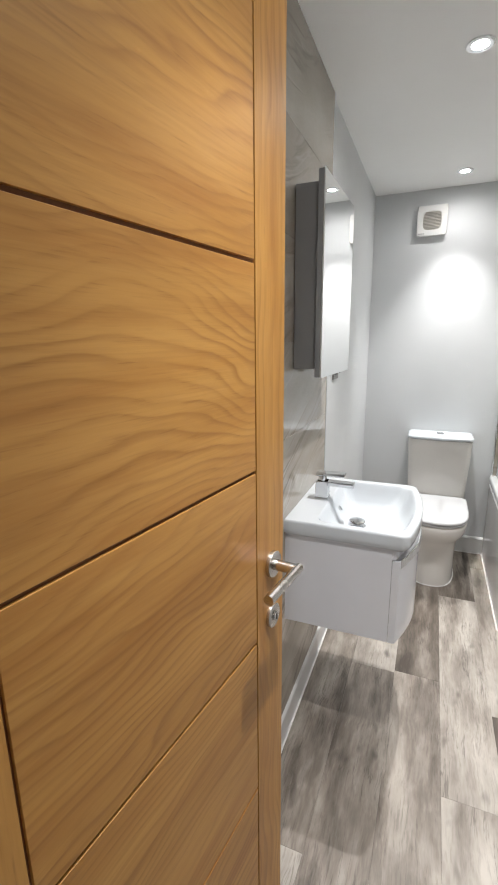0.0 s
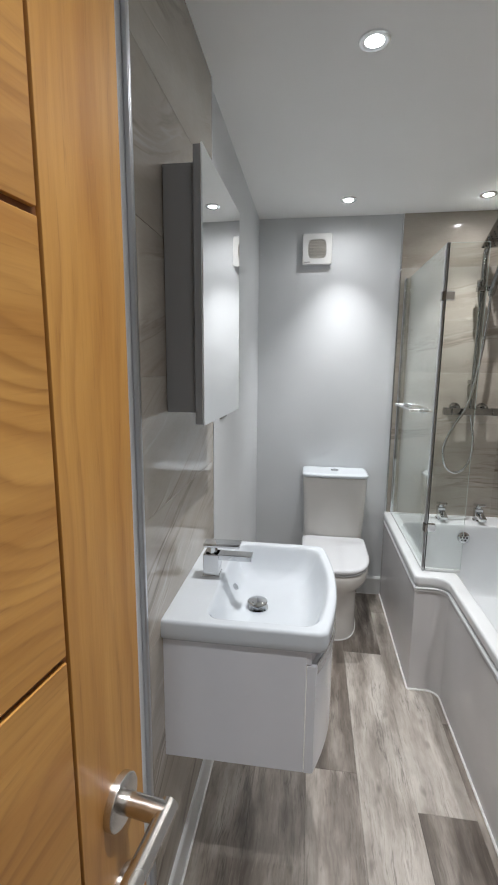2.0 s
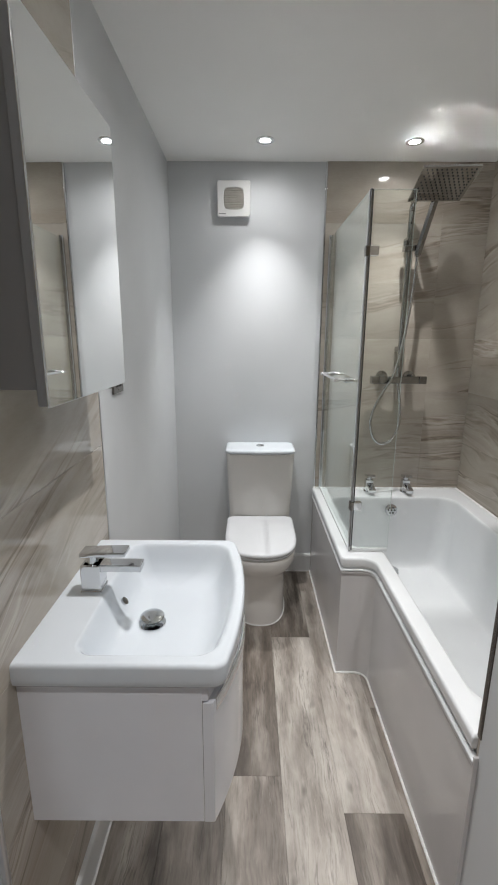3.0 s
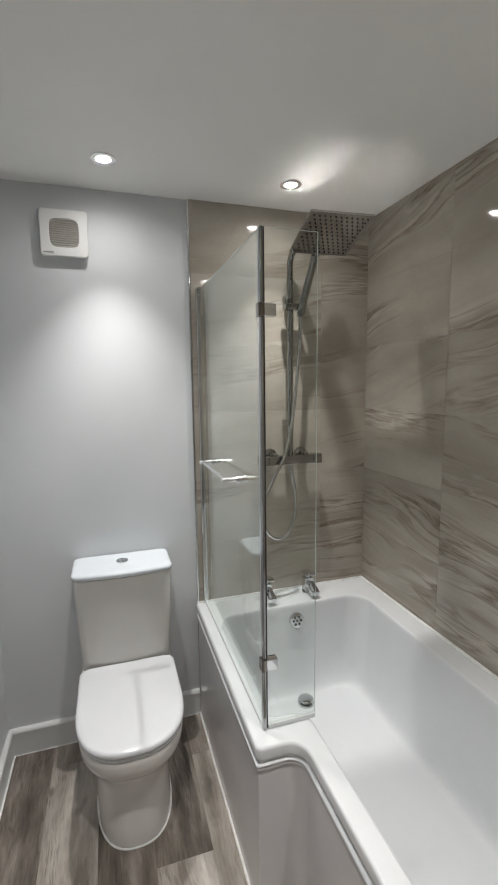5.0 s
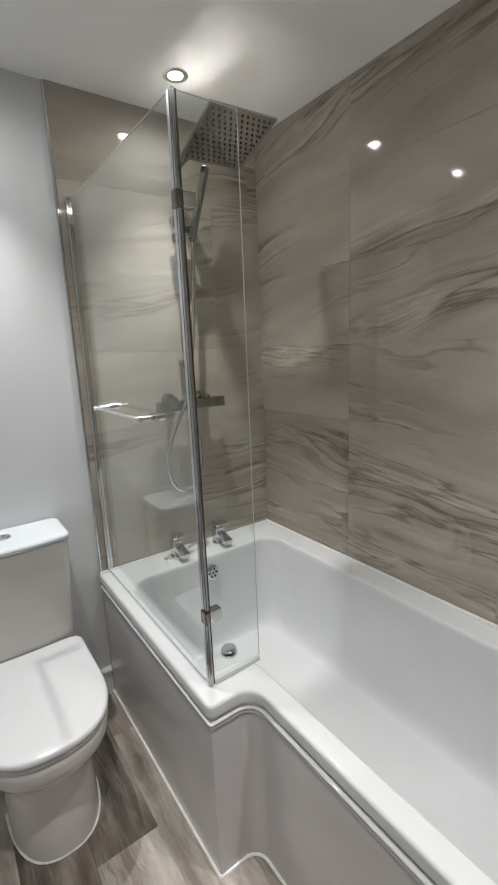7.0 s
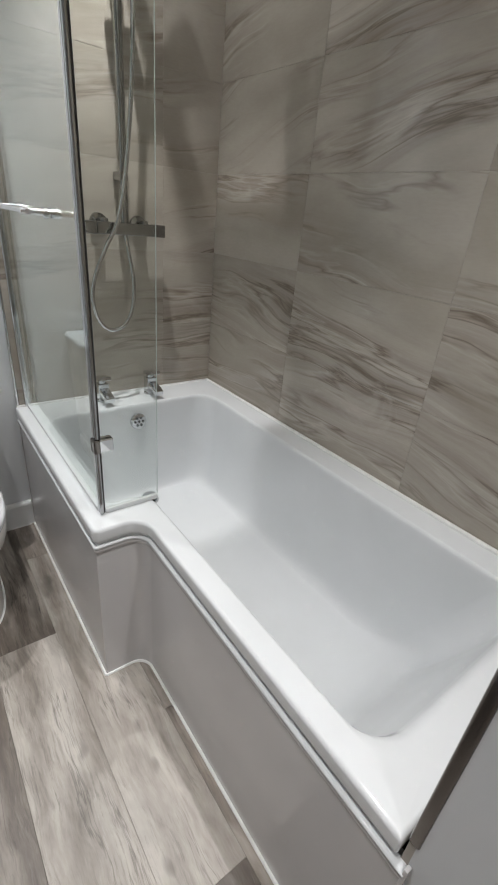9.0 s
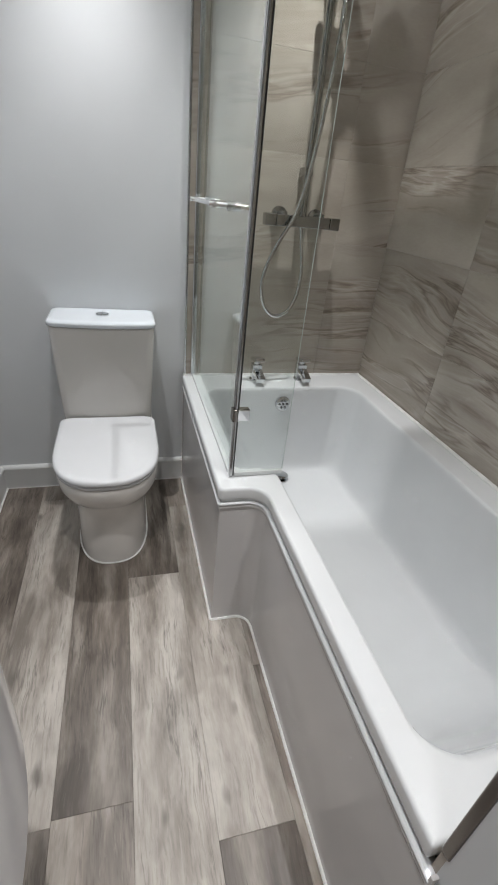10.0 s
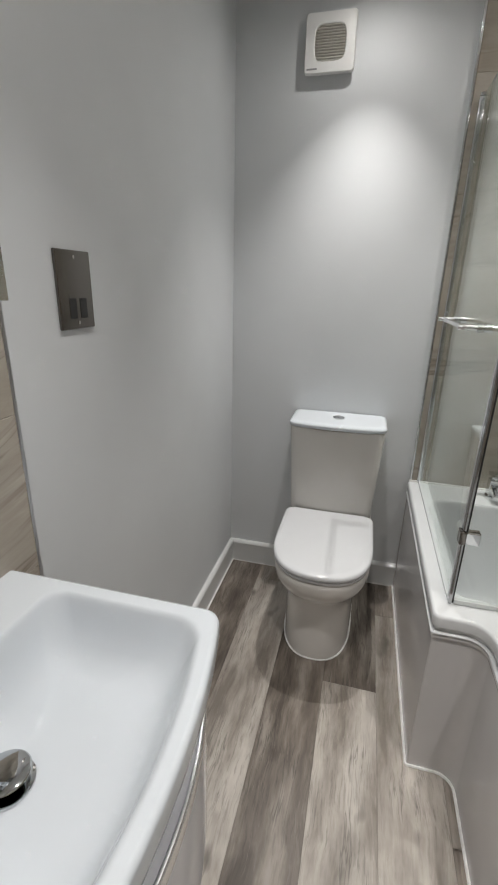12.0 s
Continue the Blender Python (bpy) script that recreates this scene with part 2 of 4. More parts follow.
def plank_vinyl(name, low, mid, high):
    """Weathered grey wood-effect vinyl, the grain along local y."""
    m = Nodes(name)
    v = m.coords((1, 1, 1), shuffle=41.0)
    warp = m.node("ShaderNodeTexNoise", Scale=5.0, Detail=3.0)
    m.link(v, warp.inputs["Vector"])
    bend = m.node("ShaderNodeVectorMath")
    bend.operation = "MULTIPLY_ADD"
    m.link(warp.outputs["Color"], bend.inputs[0])
    bend.inputs[1].default_value = (0.035, 0.1, 0.0)
    m.link(v, bend.inputs[2])

    def stretched(x, y):
        mp = m.node("ShaderNodeMapping")
        mp.inputs["Scale"].default_value = (x, y, 1)
        m.link(bend.outputs[0], mp.inputs["Vector"])
        return mp.outputs[0]

    broad = m.noise(stretched(8.0, 1.5), 1.6, 5, 0.62)
    col = m.ramp(broad, [(0.34, low), (0.5, mid), (0.64, high)])
    cloud = m.noise(m.coords((5.0, 2.4, 1), shuffle=19.0), 1.6, 4, 0.6)
    col = m.mix(0.85, col, m.mix(1.0, col, m.ramp(cloud, [(0.34, (0.78, 0.765, 0.75)), (0.64, (1.16, 1.15, 1.14))]), "MULTIPLY"))
    # open grain: short dark and limed dashes, thick in some places
    fine = m.noise(stretched(95.0, 8.0), 1.5, 5, 0.7)
    where = m.ramp(m.noise(stretched(6.0, 2.2), 1.3, 3, 0.6), [(0.38, (0.25, 0.25, 0.25)), (0.60, (1, 1, 1))])
    dash = m.mix(1.0, m.ramp(fine, [(0.52, (0, 0, 0)), (0.64, (1, 1, 1))]), where, "MULTIPLY")
    col = m.mix(m.math("MULTIPLY", dash, 0.46), col, tuple(c * 0.50 for c in low))
    col = m.mix(m.math("MULTIPLY", m.mix(1.0, m.ramp(fine, [(0.33, (1, 1, 1)), (0.42, (0, 0, 0))]), where, "MULTIPLY"), 0.30), col, tuple(min(1, c * 1.2) for c in high))
    # long cracks and a few knots
    crack = m.noise(stretched(26.0, 1.6), 1.2, 4, 0.6)
    slit = m.ramp(m.math("ABSOLUTE", m.math("SUBTRACT", crack, 0.5)), [(0.0, (1, 1, 1)), (0.022, (0, 0, 0))])
    here = m.ramp(m.noise(stretched(5.0, 2.0), 1.7, 2, 0.5), [(0.50, (0, 0, 0)), (0.60, (1, 1, 1))])
    col = m.mix(m.math("MULTIPLY", m.mix(1.0, slit, here, "MULTIPLY"), 0.6), col, tuple(c * 0.45 for c in low))
    knots = m.noise(m.coords((13.0, 5.5, 1), shuffle=41.0), 1.0, 2)
    col = m.mix(m.math("MULTIPLY", m.ramp(knots, [(0.66, (0, 0, 0)), (0.76, (1, 1, 1))]), 0.7), col, tuple(c * 0.45 for c in low))
    m.colour(col)
    m.rough(fine, 0.32, 0.5)
    m.bump(fine, 0.14, 0.0006)
    return m.mat


def clear_glass(name):
    """Thin clear sheet glass: lets light straight through, with a mirror gloss that grows at a slant."""
    m = Nodes(name)
    out = m.tree.nodes["Material Output"]
    through_it = m.tree.nodes.new("ShaderNodeBsdfTransparent")
    through_it.inputs["Color"].default_value = (0.970, 0.985, 0.978, 1)
    shine = m.tree.nodes.new("ShaderNodeBsdfGlossy")
    shine.inputs["Color"].default_value = (0.95, 1.0, 0.98, 1)
    shine.inputs["Roughness"].default_value = 0.0
    slant = m.node("ShaderNodeLayerWeight", Blend=0.5)
    gloss_amount = m.math("MULTIPLY_ADD", m.math("POWER", slant.outputs["Facing"], 5.0), 0.9)
    gloss_amount.node.inputs[2].default_value = 0.035
    both = m.tree.nodes.new("ShaderNodeMixShader")
    m.link(gloss_amount, both.inputs[0])
    m.link(through_it.outputs[0], both.inputs[1])
    m.link(shine.outputs[0], both.inputs[2])
    m.link(both.outputs[0], out.inputs["Surface"])
    return m.mat


def glowing(name, colour, strength):
    m = Nodes(name)
    m.set(Base_Color=(0.8, 0.8, 0.8, 1), Emission_Color=(*colour, 1), Emission_Strength=strength)
    return m.mat


def pressed_plate(name, tone=0.50, rough=0.035, ripple=0.35, ridged=False):
    """Polished sheet metal that is not quite flat."""
    m = Nodes(name)
    m.set(Metallic=1.0, Base_Color=(tone, tone * 0.99, tone * 0.97, 1), Roughness=rough)
    # slanted ridges that break the reflected lamp light into streaks
    if ridged:
        turn = m.node("ShaderNodeMapping")
        turn.inputs["Rotation"].default_value = (0, 0, radians(52))
        turn.inputs["Scale"].default_value = (0.12, 1.0, 1.0)
        m.link(m.coords(), turn.inputs["Vector"])
        height = m.noise(turn.outputs[0], 16.0, 1.5)
    else:
        height = m.noise(m.coords((1, 0.35, 1)), 9.0, 2)
    m.bump(height, ripple, 0.004)
    return m.mat


WALL = paint("grey wall paint", (0.66, 0.68, 0.698), 0.55)
CEILING = paint("white ceiling paint", (0.91, 0.91, 0.90), 0.7, 90, 0.03, 0.02)
HALL = paint("hall wall paint", (0.66, 0.65, 0.63), 0.6)
SATIN = paint("satin white woodwork", (0.70, 0.71, 0.71), 0.28, 60, 0.01, 0.03, 0.01)
SEALANT = plain("white sealant", (0.80, 0.80, 0.79), 0.35)
GROUT = paint("taupe grout", (0.43, 0.39, 0.345), 0.8, 300, 0.1)
TILE = stone_tile("taupe stone tile")
OAK = oak("oak veneer")
OAK_STRAIGHT = oak("straight-grained oak", 0.16, 0.019)
OAK_DARK = plain("oak groove", (0.17, 0.065, 0.018), 0.6)
PLANKS = [plank_vinyl("pale plank", (0.195, 0.170, 0.147), (0.348, 0.316, 0.283), (0.46, 0.430, 0.393)),
          plank_vinyl("mid plank", (0.118, 0.098, 0.082), (0.245, 0.214, 0.186), (0.38, 0.345, 0.308)),
          plank_vinyl("dark plank", (0.064, 0.051, 0.041), (0.145, 0.122, 0.103), (0.27, 0.242, 0.213))]
SUBFLOOR = plain("plank joint", (0.13, 0.12, 0.11), 0.8)
CERAMIC = gloss("white ceramic", (0.645, 0.685, 0.725), 0.045)
# beige shade on the toilet's pan and cistern, mixed into white ceramic
SHADED_CERAMIC = gloss("white ceramic in warm shade", (0.69, 0.67, 0.64), 0.06)
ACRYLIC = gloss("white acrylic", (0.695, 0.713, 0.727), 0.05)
# white acrylic like the tub; the panel's shade is greyed into it
SHADED_PANEL = gloss("shaded bath panel acrylic", (0.60, 0.59, 0.59), 0.12)
SEAT = gloss("white seat plastic", (0.64, 0.65, 0.67), 0.13)
LACQUER = gloss("white gloss lacquer", (0.74, 0.75, 0.79), 0.09)
PLASTIC = gloss("white fan plastic", (0.76, 0.76, 0.75), 0.3)
CABINET_GREY = gloss("grey cabinet lacquer", (0.29, 0.293, 0.297), 0.3)
# chrome of the rose, its dark reflections lowered into the base tone
HEAD_DARKENED = pressed_plate("polished plate")
# extra-bright back of the rose, for a stronger glow on the ceiling
HEAD_REFLECTOR = pressed_plate("added bright reflector", 0.97, 0.13, 1.0, True)
CHROME = metal("polished chrome", (0.64, 0.65, 0.66), 0.06)
# shower chrome: the dark surroundings it mirrors are put into the colour
DARKENED_CHROME = metal("chrome darkened for reflections", (0.36, 0.36, 0.355), 0.08)
BRIGHT_STRIP = metal("satin chrome strip", (0.86, 0.87, 0.88), 0.22)
POLE = metal("dark satin pole", (0.38, 0.385, 0.39), 0.12)
STEEL = metal("brushed stainless steel", (0.62, 0.60, 0.57), 0.26)
ALU = metal("satin aluminium", (0.62, 0.63, 0.65), 0.28)
# chrome corner trim with a dark reflection as its base colour
DARKENED_TRIM = metal("chrome trim in dark reflection", (0.20, 0.19, 0.185), 0.18)
NICKEL = metal("black nickel", (0.20, 0.185, 0.17), 0.16)
BLACK = plain("black rubber", (0.015, 0.015, 0.015), 0.4)
MIRROR = metal("mirror silver", (0.93, 0.94, 0.94), 0.004)
GLASS = clear_glass("clear shower glass")
GLASS_EDGE = gloss("polished glass edge", (0.56, 0.62, 0.60), 0.1)
DRIP = gloss("cloudy plastic seal", (0.62, 0.64, 0.64), 0.25)
LENS = glowing("lamp lens", (1.0, 0.98, 0.95), 45.0)
OPAL = glowing("opal diffuser", (1.0, 0.98, 0.95), 3.0)
FAN_DARK = plain("shaded fan opening", (0.54, 0.52, 0.48), 0.6)
DARK_HOLE = plain("dark recess", (0.03, 0.03, 0.03), 0.7)


# ---------------------------------------------------------------- mesh helpers
def weigh_normals(me, least):
    """Smooth normals in which large flat faces stay flat: faces that turn less than the limit share theirs, by area."""
    normals = [p.normal.copy() for p in me.polygons]
    areas = [p.area for p in me.polygons]
    round_vertex = [[] for _ in me.vertices]
    for p in me.polygons:
        for v in p.vertices:
            round_vertex[v].append(p.index)
    split = []
    for p in me.polygons:
        mine = normals[p.index]
        for v in p.vertices:
            n = Vector((0, 0, 0))
            for q in round_vertex[v]:
                if normals[q].dot(mine) >= least:
                    n += normals[q] * areas[q]
            split.append(n.normalized() if n.length > 1e-12 else mine)
    me.normals_split_custom_set(split)


def finish(name, bm, material, parent=None, label="", smooth=35):
    bmesh.ops.recalc_face_normals(bm, faces=bm.faces)
    me = bpy.data.meshes.new(name)
    bm.to_mesh(me)
    bm.free()
    if smooth:
        me.polygons.foreach_set("use_smooth", [True] * len(me.polygons))
        weigh_normals(me, math.cos(radians(smooth + 12)))
    me.materials.append(material)
    ob = new(name, me)
    if parent is not None:
        ob.parent = parent
    if label:
        ob["label"] = label
    return ob


def part(name, bm, material, parent, label="", smooth=35):
    return finish(name, bm, material, parent, label, smooth)


def thing(name, x, y, z, label, category, group="", rz=0.0, kind=""):
    ob = new(name)
    ob.empty_display_size = 0.05
    ob.matrix_world = pose(x, y, z, 0, 0, rz)
    return tagged(ob, label, category, group, kind)


def box(x0, x1, y0, y1, z0, z1, bevel=0.0, seg=2, bm=None):
    bm2 = bmesh.new()
    bmesh.ops.create_cube(bm2, size=1.0, matrix=Matrix.Translation(((x0 + x1) / 2, (y0 + y1) / 2, (z0 + z1) / 2)) @ Matrix.Diagonal((x1 - x0, y1 - y0, z1 - z0, 1)))
    if bevel:
        bmesh.ops.bevel(bm2, geom=bm2.edges[:], offset=bevel, segments=seg, profile=0.5, affect="EDGES")
    if bm is None:
        return bm2
    me = bpy.data.meshes.new("tmp")
    bm2.to_mesh(me)
    bm2.free()
    bm.from_mesh(me)
    bpy.data.meshes.remove(me)
    return bm


def loft(rings, cap_first=True, cap_last=True, closed=True, bm=None):
    bm = bm or bmesh.new()
    rows = [[bm.verts.new(p) for p in ring] for ring in rings]
    n = len(rows[0])
    for a, b in zip(rows, rows[1:]):
        for i in range(n if closed else n - 1):
            j = (i + 1) % n
            bm.faces.new((a[i], a[j], b[j], b[i]))
    if cap_first:
        bm.faces.new(rows[0][::-1])
    if cap_last:
        bm.faces.new(rows[-1])
    return bm


def fillet(corners, seg=6, sub=4):
    """A closed outline from corners (x, y, radius), rounded, with sub points along each straight run."""
    out, n = [], len(corners)
    arcs = []
    for i in range(n):
        p, c, q = (Vector(corners[k % n][:2]) for k in (i - 1, i, i + 1))
        r = corners[i][2]
        a, b = (p - c).normalized(), (q - c).normalized()
        ang = a.angle(b)
        d = r / math.tan(ang / 2)
        centre = c + (a + b).normalized() * (r / math.sin(ang / 2))
        s, e = c + a * d - centre, c + b * d - centre
        turn = math.atan2(s.x * e.y - s.y * e.x, s.dot(e))
        arc = []
        for k in range(seg + 1):
            f = turn * k / seg
            arc.append(centre + Vector((s.x * math.cos(f) - s.y * math.sin(f), s.x * math.sin(f) + s.y * math.cos(f))))
        arcs.append(arc)
    for i in range(n):
        out += arcs[i]
        a, b = arcs[i][-1], arcs[(i + 1) % n][0]
        out += [a.lerp(b, (k + 1) / (sub + 1)) for k in range(sub)]
    return out


def inset(outline, d):
    """The outline moved inward by d (the outline runs anticlockwise)."""
    n, out = len(outline), []
    for i in range(n):
        t = (outline[(i + 1) % n] - outline[i - 1])
        if t.length < 1e-9:
            t = Vector((1, 0))
        t.normalize()
        out.append(outline[i] + Vector((-t.y, t.x)) * d)
    return out


def flat(outline, z):
    return [(p.x, p.y, z) for p in outline]


def tube(points, r, seg=12, bm=None, caps=True):
    """A round tube along points."""
    pts = [Vector(p) for p in points]
    rings, side = [], None
    for i, p in enumerate(pts):
        d = (pts[min(i + 1, len(pts) - 1)] - pts[max(i - 1, 0)]).normalized()
        if side is None:
            side = d.orthogonal().normalized()
        side = (side - d * side.dot(d)).normalized()
        up = d.cross(side)
        rings.append([p + (side * math.cos(2 * math.pi * k / seg) + up * math.sin(2 * math.pi * k / seg)) * r for k in range(seg)])
    return loft(rings, caps, caps, bm=bm)


def curve_points(ctrl, steps=8):
    """A smooth run through control points."""
    pts = [Vector(p) for p in ctrl]
    pts = [pts[0] * 2 - pts[1], *pts, pts[-1] * 2 - pts[-2]]
    out = []
    for a, b, c, d in zip(pts, pts[1:], pts[2:], pts[3:]):
        for k in range(steps):
            t = k / steps
            out.append(0.5 * (2 * b + (c - a) * t + (2 * a - 5 * b + 4 * c - d) * t * t + (3 * b - a - 3 * c + d) * t ** 3))
    out.append(pts[-2])
    return out


def lathe(profile, at, axis="z", seg=28, bm=None):
    """Turns (radius, height) rows about an axis through at."""
    at = Vector(at)
    rings = []
    for r, h in profile:
        ring = []
        for k in range(seg):
            c, s = math.cos(2 * math.pi * k / seg) * r, math.sin(2 * math.pi * k / seg) * r
            ring.append(at + {"z": Vector((c, s, h)), "y": Vector((c, h, -s)), "x": Vector((h, c, s))}[axis])
        rings.append(ring)
    return loft(rings, True, True, bm=bm)


def slab(name, x0, x1, y0, y1, z0, z1, material, label="", category="wall", bevel=0.0):
    ob = finish(name, box(x0, x1, y0, y1, z0, z1, bevel), material, smooth=0)
    return tagged(ob, label, category, kind="structure")


# ---------------------------------------------------------------- the shell
floor = slab("floor", -0.5, X_R + 0.12, -1.5, Y_B + 0.12, -0.12, -0.004, SUBFLOOR, "grey wood-effect vinyl plank floor", "floor")
ceiling = slab("ceiling", -0.5, X_R + 0.12, -1.5, Y_B + 0.12, CEIL, CEIL + 0.12, CEILING, "smooth white painted ceiling with recessed spotlights", "ceiling")
wall_left = slab("wall_left", -0.12, 0.0, 0.14, Y_B + 0.12, -0.1, CEIL, WALL, "pale grey painted wall with a tiled splashback")
wall_back = slab("wall_back", 0.0, X_R, Y_B, Y_B + 0.12, -0.1, CEIL, WALL, "pale grey painted wall, tiled round the bath")
wall_right = slab("wall_right", X_R, X_R + 0.12, NIB_Y - 0.12, Y_B + 0.12, -0.1, CEIL, WALL, "wall tiled in taupe stone beside the bath")
wall_nib = slab("wall_nib", NIB_X, X_R, 0.14, NIB_Y, -0.1, CEIL, WALL, "pale grey painted wall at the end of the bath")

# wall with the doorway, and the hall behind it
DOOR_L, DOOR_R, DOOR_T = 0.062, 0.775, 2.01
wall_door = new("wall_door")
tagged(wall_door, "painted wall with the bathroom doorway", "wall", kind="structure")
part("wall_panel", box(-0.5, DOOR_L - 0.03, 0.02, 0.14, -0.1, CEIL), WALL, wall_door, smooth=0)
part("wall_panel", box(DOOR_R + 0.03, X_R, 0.02, 0.14, -0.1, CEIL), WALL, wall_door, smooth=0)
part("wall_panel", box(DOOR_L - 0.03, DOOR_R + 0.03, 0.02, 0.14, DOOR_T + 0.03, CEIL), WALL, wall_door, smooth=0)
part("door_lining", box(DOOR_L - 0.029, DOOR_L, 0.012, 0.148, -0.002, DOOR_T, 0.002), SATIN, wall_door)
part("door_lining", box(DOOR_R, DOOR_R + 0.029, 0.012, 0.148, -0.002, DOOR_T, 0.002), SATIN, wall_door)
part("door_lining", box(DOOR_L - 0.029, DOOR_R + 0.029, 0.012, 0.148, DOOR_T, DOOR_T + 0.029, 0.002), SATIN, wall_door)
slab("wall_hall_left", -0.5, -0.38, -1.5, 0.02, -0.1, CEIL, HALL, "plain painted hall wall")
slab("wall_hall_right", 1.3, 1.42, -1.5, 0.02, -0.1, CEIL, HALL, "plain painted hall wall")
slab("wall_hall_end", -0.5, 1.42, -1.62, -1.5, -0.1, CEIL, HALL, "plain painted hall wall")


# ---------------------------------------------------------------- skirting boards
def skirting(length):
    """A skirting board along local x, its back at y = 0, with a rounded bead on top."""
    prof = [(0, 0), (-0.0155, 0), (-0.0155, 0.094), (-0.0185, 0.098), (-0.0185, 0.104), (-0.014, 0.112), (-0.007, 0.115), (0, 0.115)]
    return loft([[(x, y, z) for y, z in prof] for x in (0.0, length)])


def put_skirting(name, m, length, label):
    ob = finish(name, skirting(length), SATIN, smooth=50)
    ob.matrix_world = m
    return tagged(ob, label, "skirting board", kind="structure")


put_skirting("baseboard", pose(0.0, 0.15, 0, 0, 0, 90), Y_B - 0.15, "glossy off-white skirting board along the basin wall")
put_skirting("baseboard", pose(0.0, Y_B, 0), 0.806, "glossy off-white skirting board behind the toilet")
put_skirting("baseboard", pose(NIB_X, NIB_Y - 0.006, 0, 0, 0, -90), NIB_Y - 0.16, "glossy off-white skirting board beside the bath end")
bead = finish("sealant", tube([(0.019, 0.16, 0.001), (0.019, Y_B - 0.019, 0.001), (0.79, Y_B - 0.019, 0.001)], 0.0035, 6), SEALANT)
tagged(bead, "thin white sealant line along the skirting", "sealant", kind="structure")


# ---------------------------------------------------------------- metal tile trims
def trim(name, x0, x1, y0, y1, z0, z1, material, label):
    ob = finish(name, box(x0, x1, y0, y1, z0, z1, min(x1 - x0, y1 - y0) * 0.3, 3), material, smooth=60)
    return tagged(ob, label, "tile trim", kind="structure")


trim("trim", 0.0, 0.0125, 1.256, 1.268, 0.116, CEIL - 0.001, ALU, "satin metal edge trim at the splashback")
trim("trim", 0.0, 0.0115, 1.902, 1.909, 0.116, CEIL - 0.001, ALU, "satin metal edge trim at the splashback")
trim("trim", 0.807, 0.816, Y_B - 0.0125, Y_B + 0.0005, 0.117, CEIL - 0.001, CHROME, "chrome edge trim where the shower tiles begin")
trim("trim", NIB_X - 0.003, NIB_X + 0.010, NIB_Y - 0.004, NIB_Y + 0.0125, 0.55, CEIL - 0.001, DARKENED_TRIM, "chrome corner trim at the bath end, its dark reflection coloured in")


# ---------------------------------------------------------------- the oak door
DOOR_TURN = 7.5
DOOR_H = 1.972
door = thing("door_1", 0.076, 0.195, 0.0, "oak veneered door with horizontal grooves, standing open", "door", rz=90 - DOOR_TURN, kind="structure")
# local x runs from the hinge to the lock edge; the seen face is at y = 0, the leaf reaches to y = 0.04
DOOR_W, STILE = 0.667, 0.104
part("door_core", box(0.002, DOOR_W - 0.002, 0.0045, 0.0405, 0.012, DOOR_H - 0.002), OAK_DARK, door, smooth=0)


def oak_piece(name, x0, x1, z0, z1, upright):
    """A veneered piece; its own local x runs with the grain."""
    w, h = x1 - x0, z1 - z0
    if upright:
        ob = part(name, box(-h / 2, h / 2, -0.0025, 0.0025, -w / 2, w / 2, 0.0006, 1), OAK_STRAIGHT, door)
        ob.matrix_local = pose((x0 + x1) / 2, 0.0025, (z0 + z1) / 2, 0, 90, 0)
    else:
        ob = part(name, box(-w / 2, w / 2, -0.0025, 0.0025, -h / 2, h / 2, 0.0006, 1), OAK, door)
        ob.matrix_local = pose((x0 + x1) / 2, 0.0025, (z0 + z1) / 2)
    return ob


oak_piece("stile", 0.0, STILE, 0.01, DOOR_H, True)
oak_piece("stile", DOOR_W - STILE, DOOR_W, 0.01, DOOR_H, True)
edge = part("door_edge", box(-0.98, 0.98, -0.018, 0.018, -0.003, 0.003, 0.001, 1), OAK_STRAIGHT, door)
edge.matrix_local = pose(DOOR_W - 0.0025, 0.0225, 0.99, 0, 90, 0)
grooves = [0.01, 0.196, 0.531, 0.866, 1.197, 1.530, 1.862, DOOR_H]
for g0, g1 in zip(grooves, grooves[1:]):
    oak_piece("board", STILE + 0.004, DOOR_W - STILE - 0.004, g0 + 0.003, g1 - 0.003, False)

# lever handle on a round rose, and a turn below it
HX, HZ = 0.618, 1.001
handle = part("lever_handle", lathe([(0.0255, 0.0), (0.0255, -0.007), (0.024, -0.0085), (0.012, -0.0085)], (HX, 0, HZ), "y", 32), STEEL, door, "brushed steel lever handle")
part("neck", tube([(HX, -0.006, HZ), (HX, -0.052, HZ)], 0.0105, 16), STEEL, handle)
part("lever", tube([(HX + 0.010, -0.052, HZ), (HX + 0.008, -0.052, HZ), (HX - 0.110, -0.052, HZ), (HX - 0.113, -0.052, HZ)], 0.0093, 16), STEEL, handle)
rose = part("lock_rose", lathe([(0.0235, 0.0), (0.0235, -0.006), (0.022, -0.0075), (0.010, -0.0075)], (HX, 0, 0.892), "y", 28), STEEL, door, "round brushed steel lock rose")
part("coin_turn", lathe([(0.009, -0.007), (0.009, -0.011), (0.007, -0.012)], (HX, 0, 0.892), "y", 18), CHROME, rose)
part("slot", box(HX - 0.0015, HX + 0.0015, -0.0128, -0.0118, 0.886, 0.898), BLACK, rose, smooth=0)
for hz in (0.25, 1.0, 1.75):
    part("hinge", tube([(-0.006, -0.002, hz - 0.05), (-0.006, -0.002, hz + 0.05)], 0.006, 10), STEEL, door)


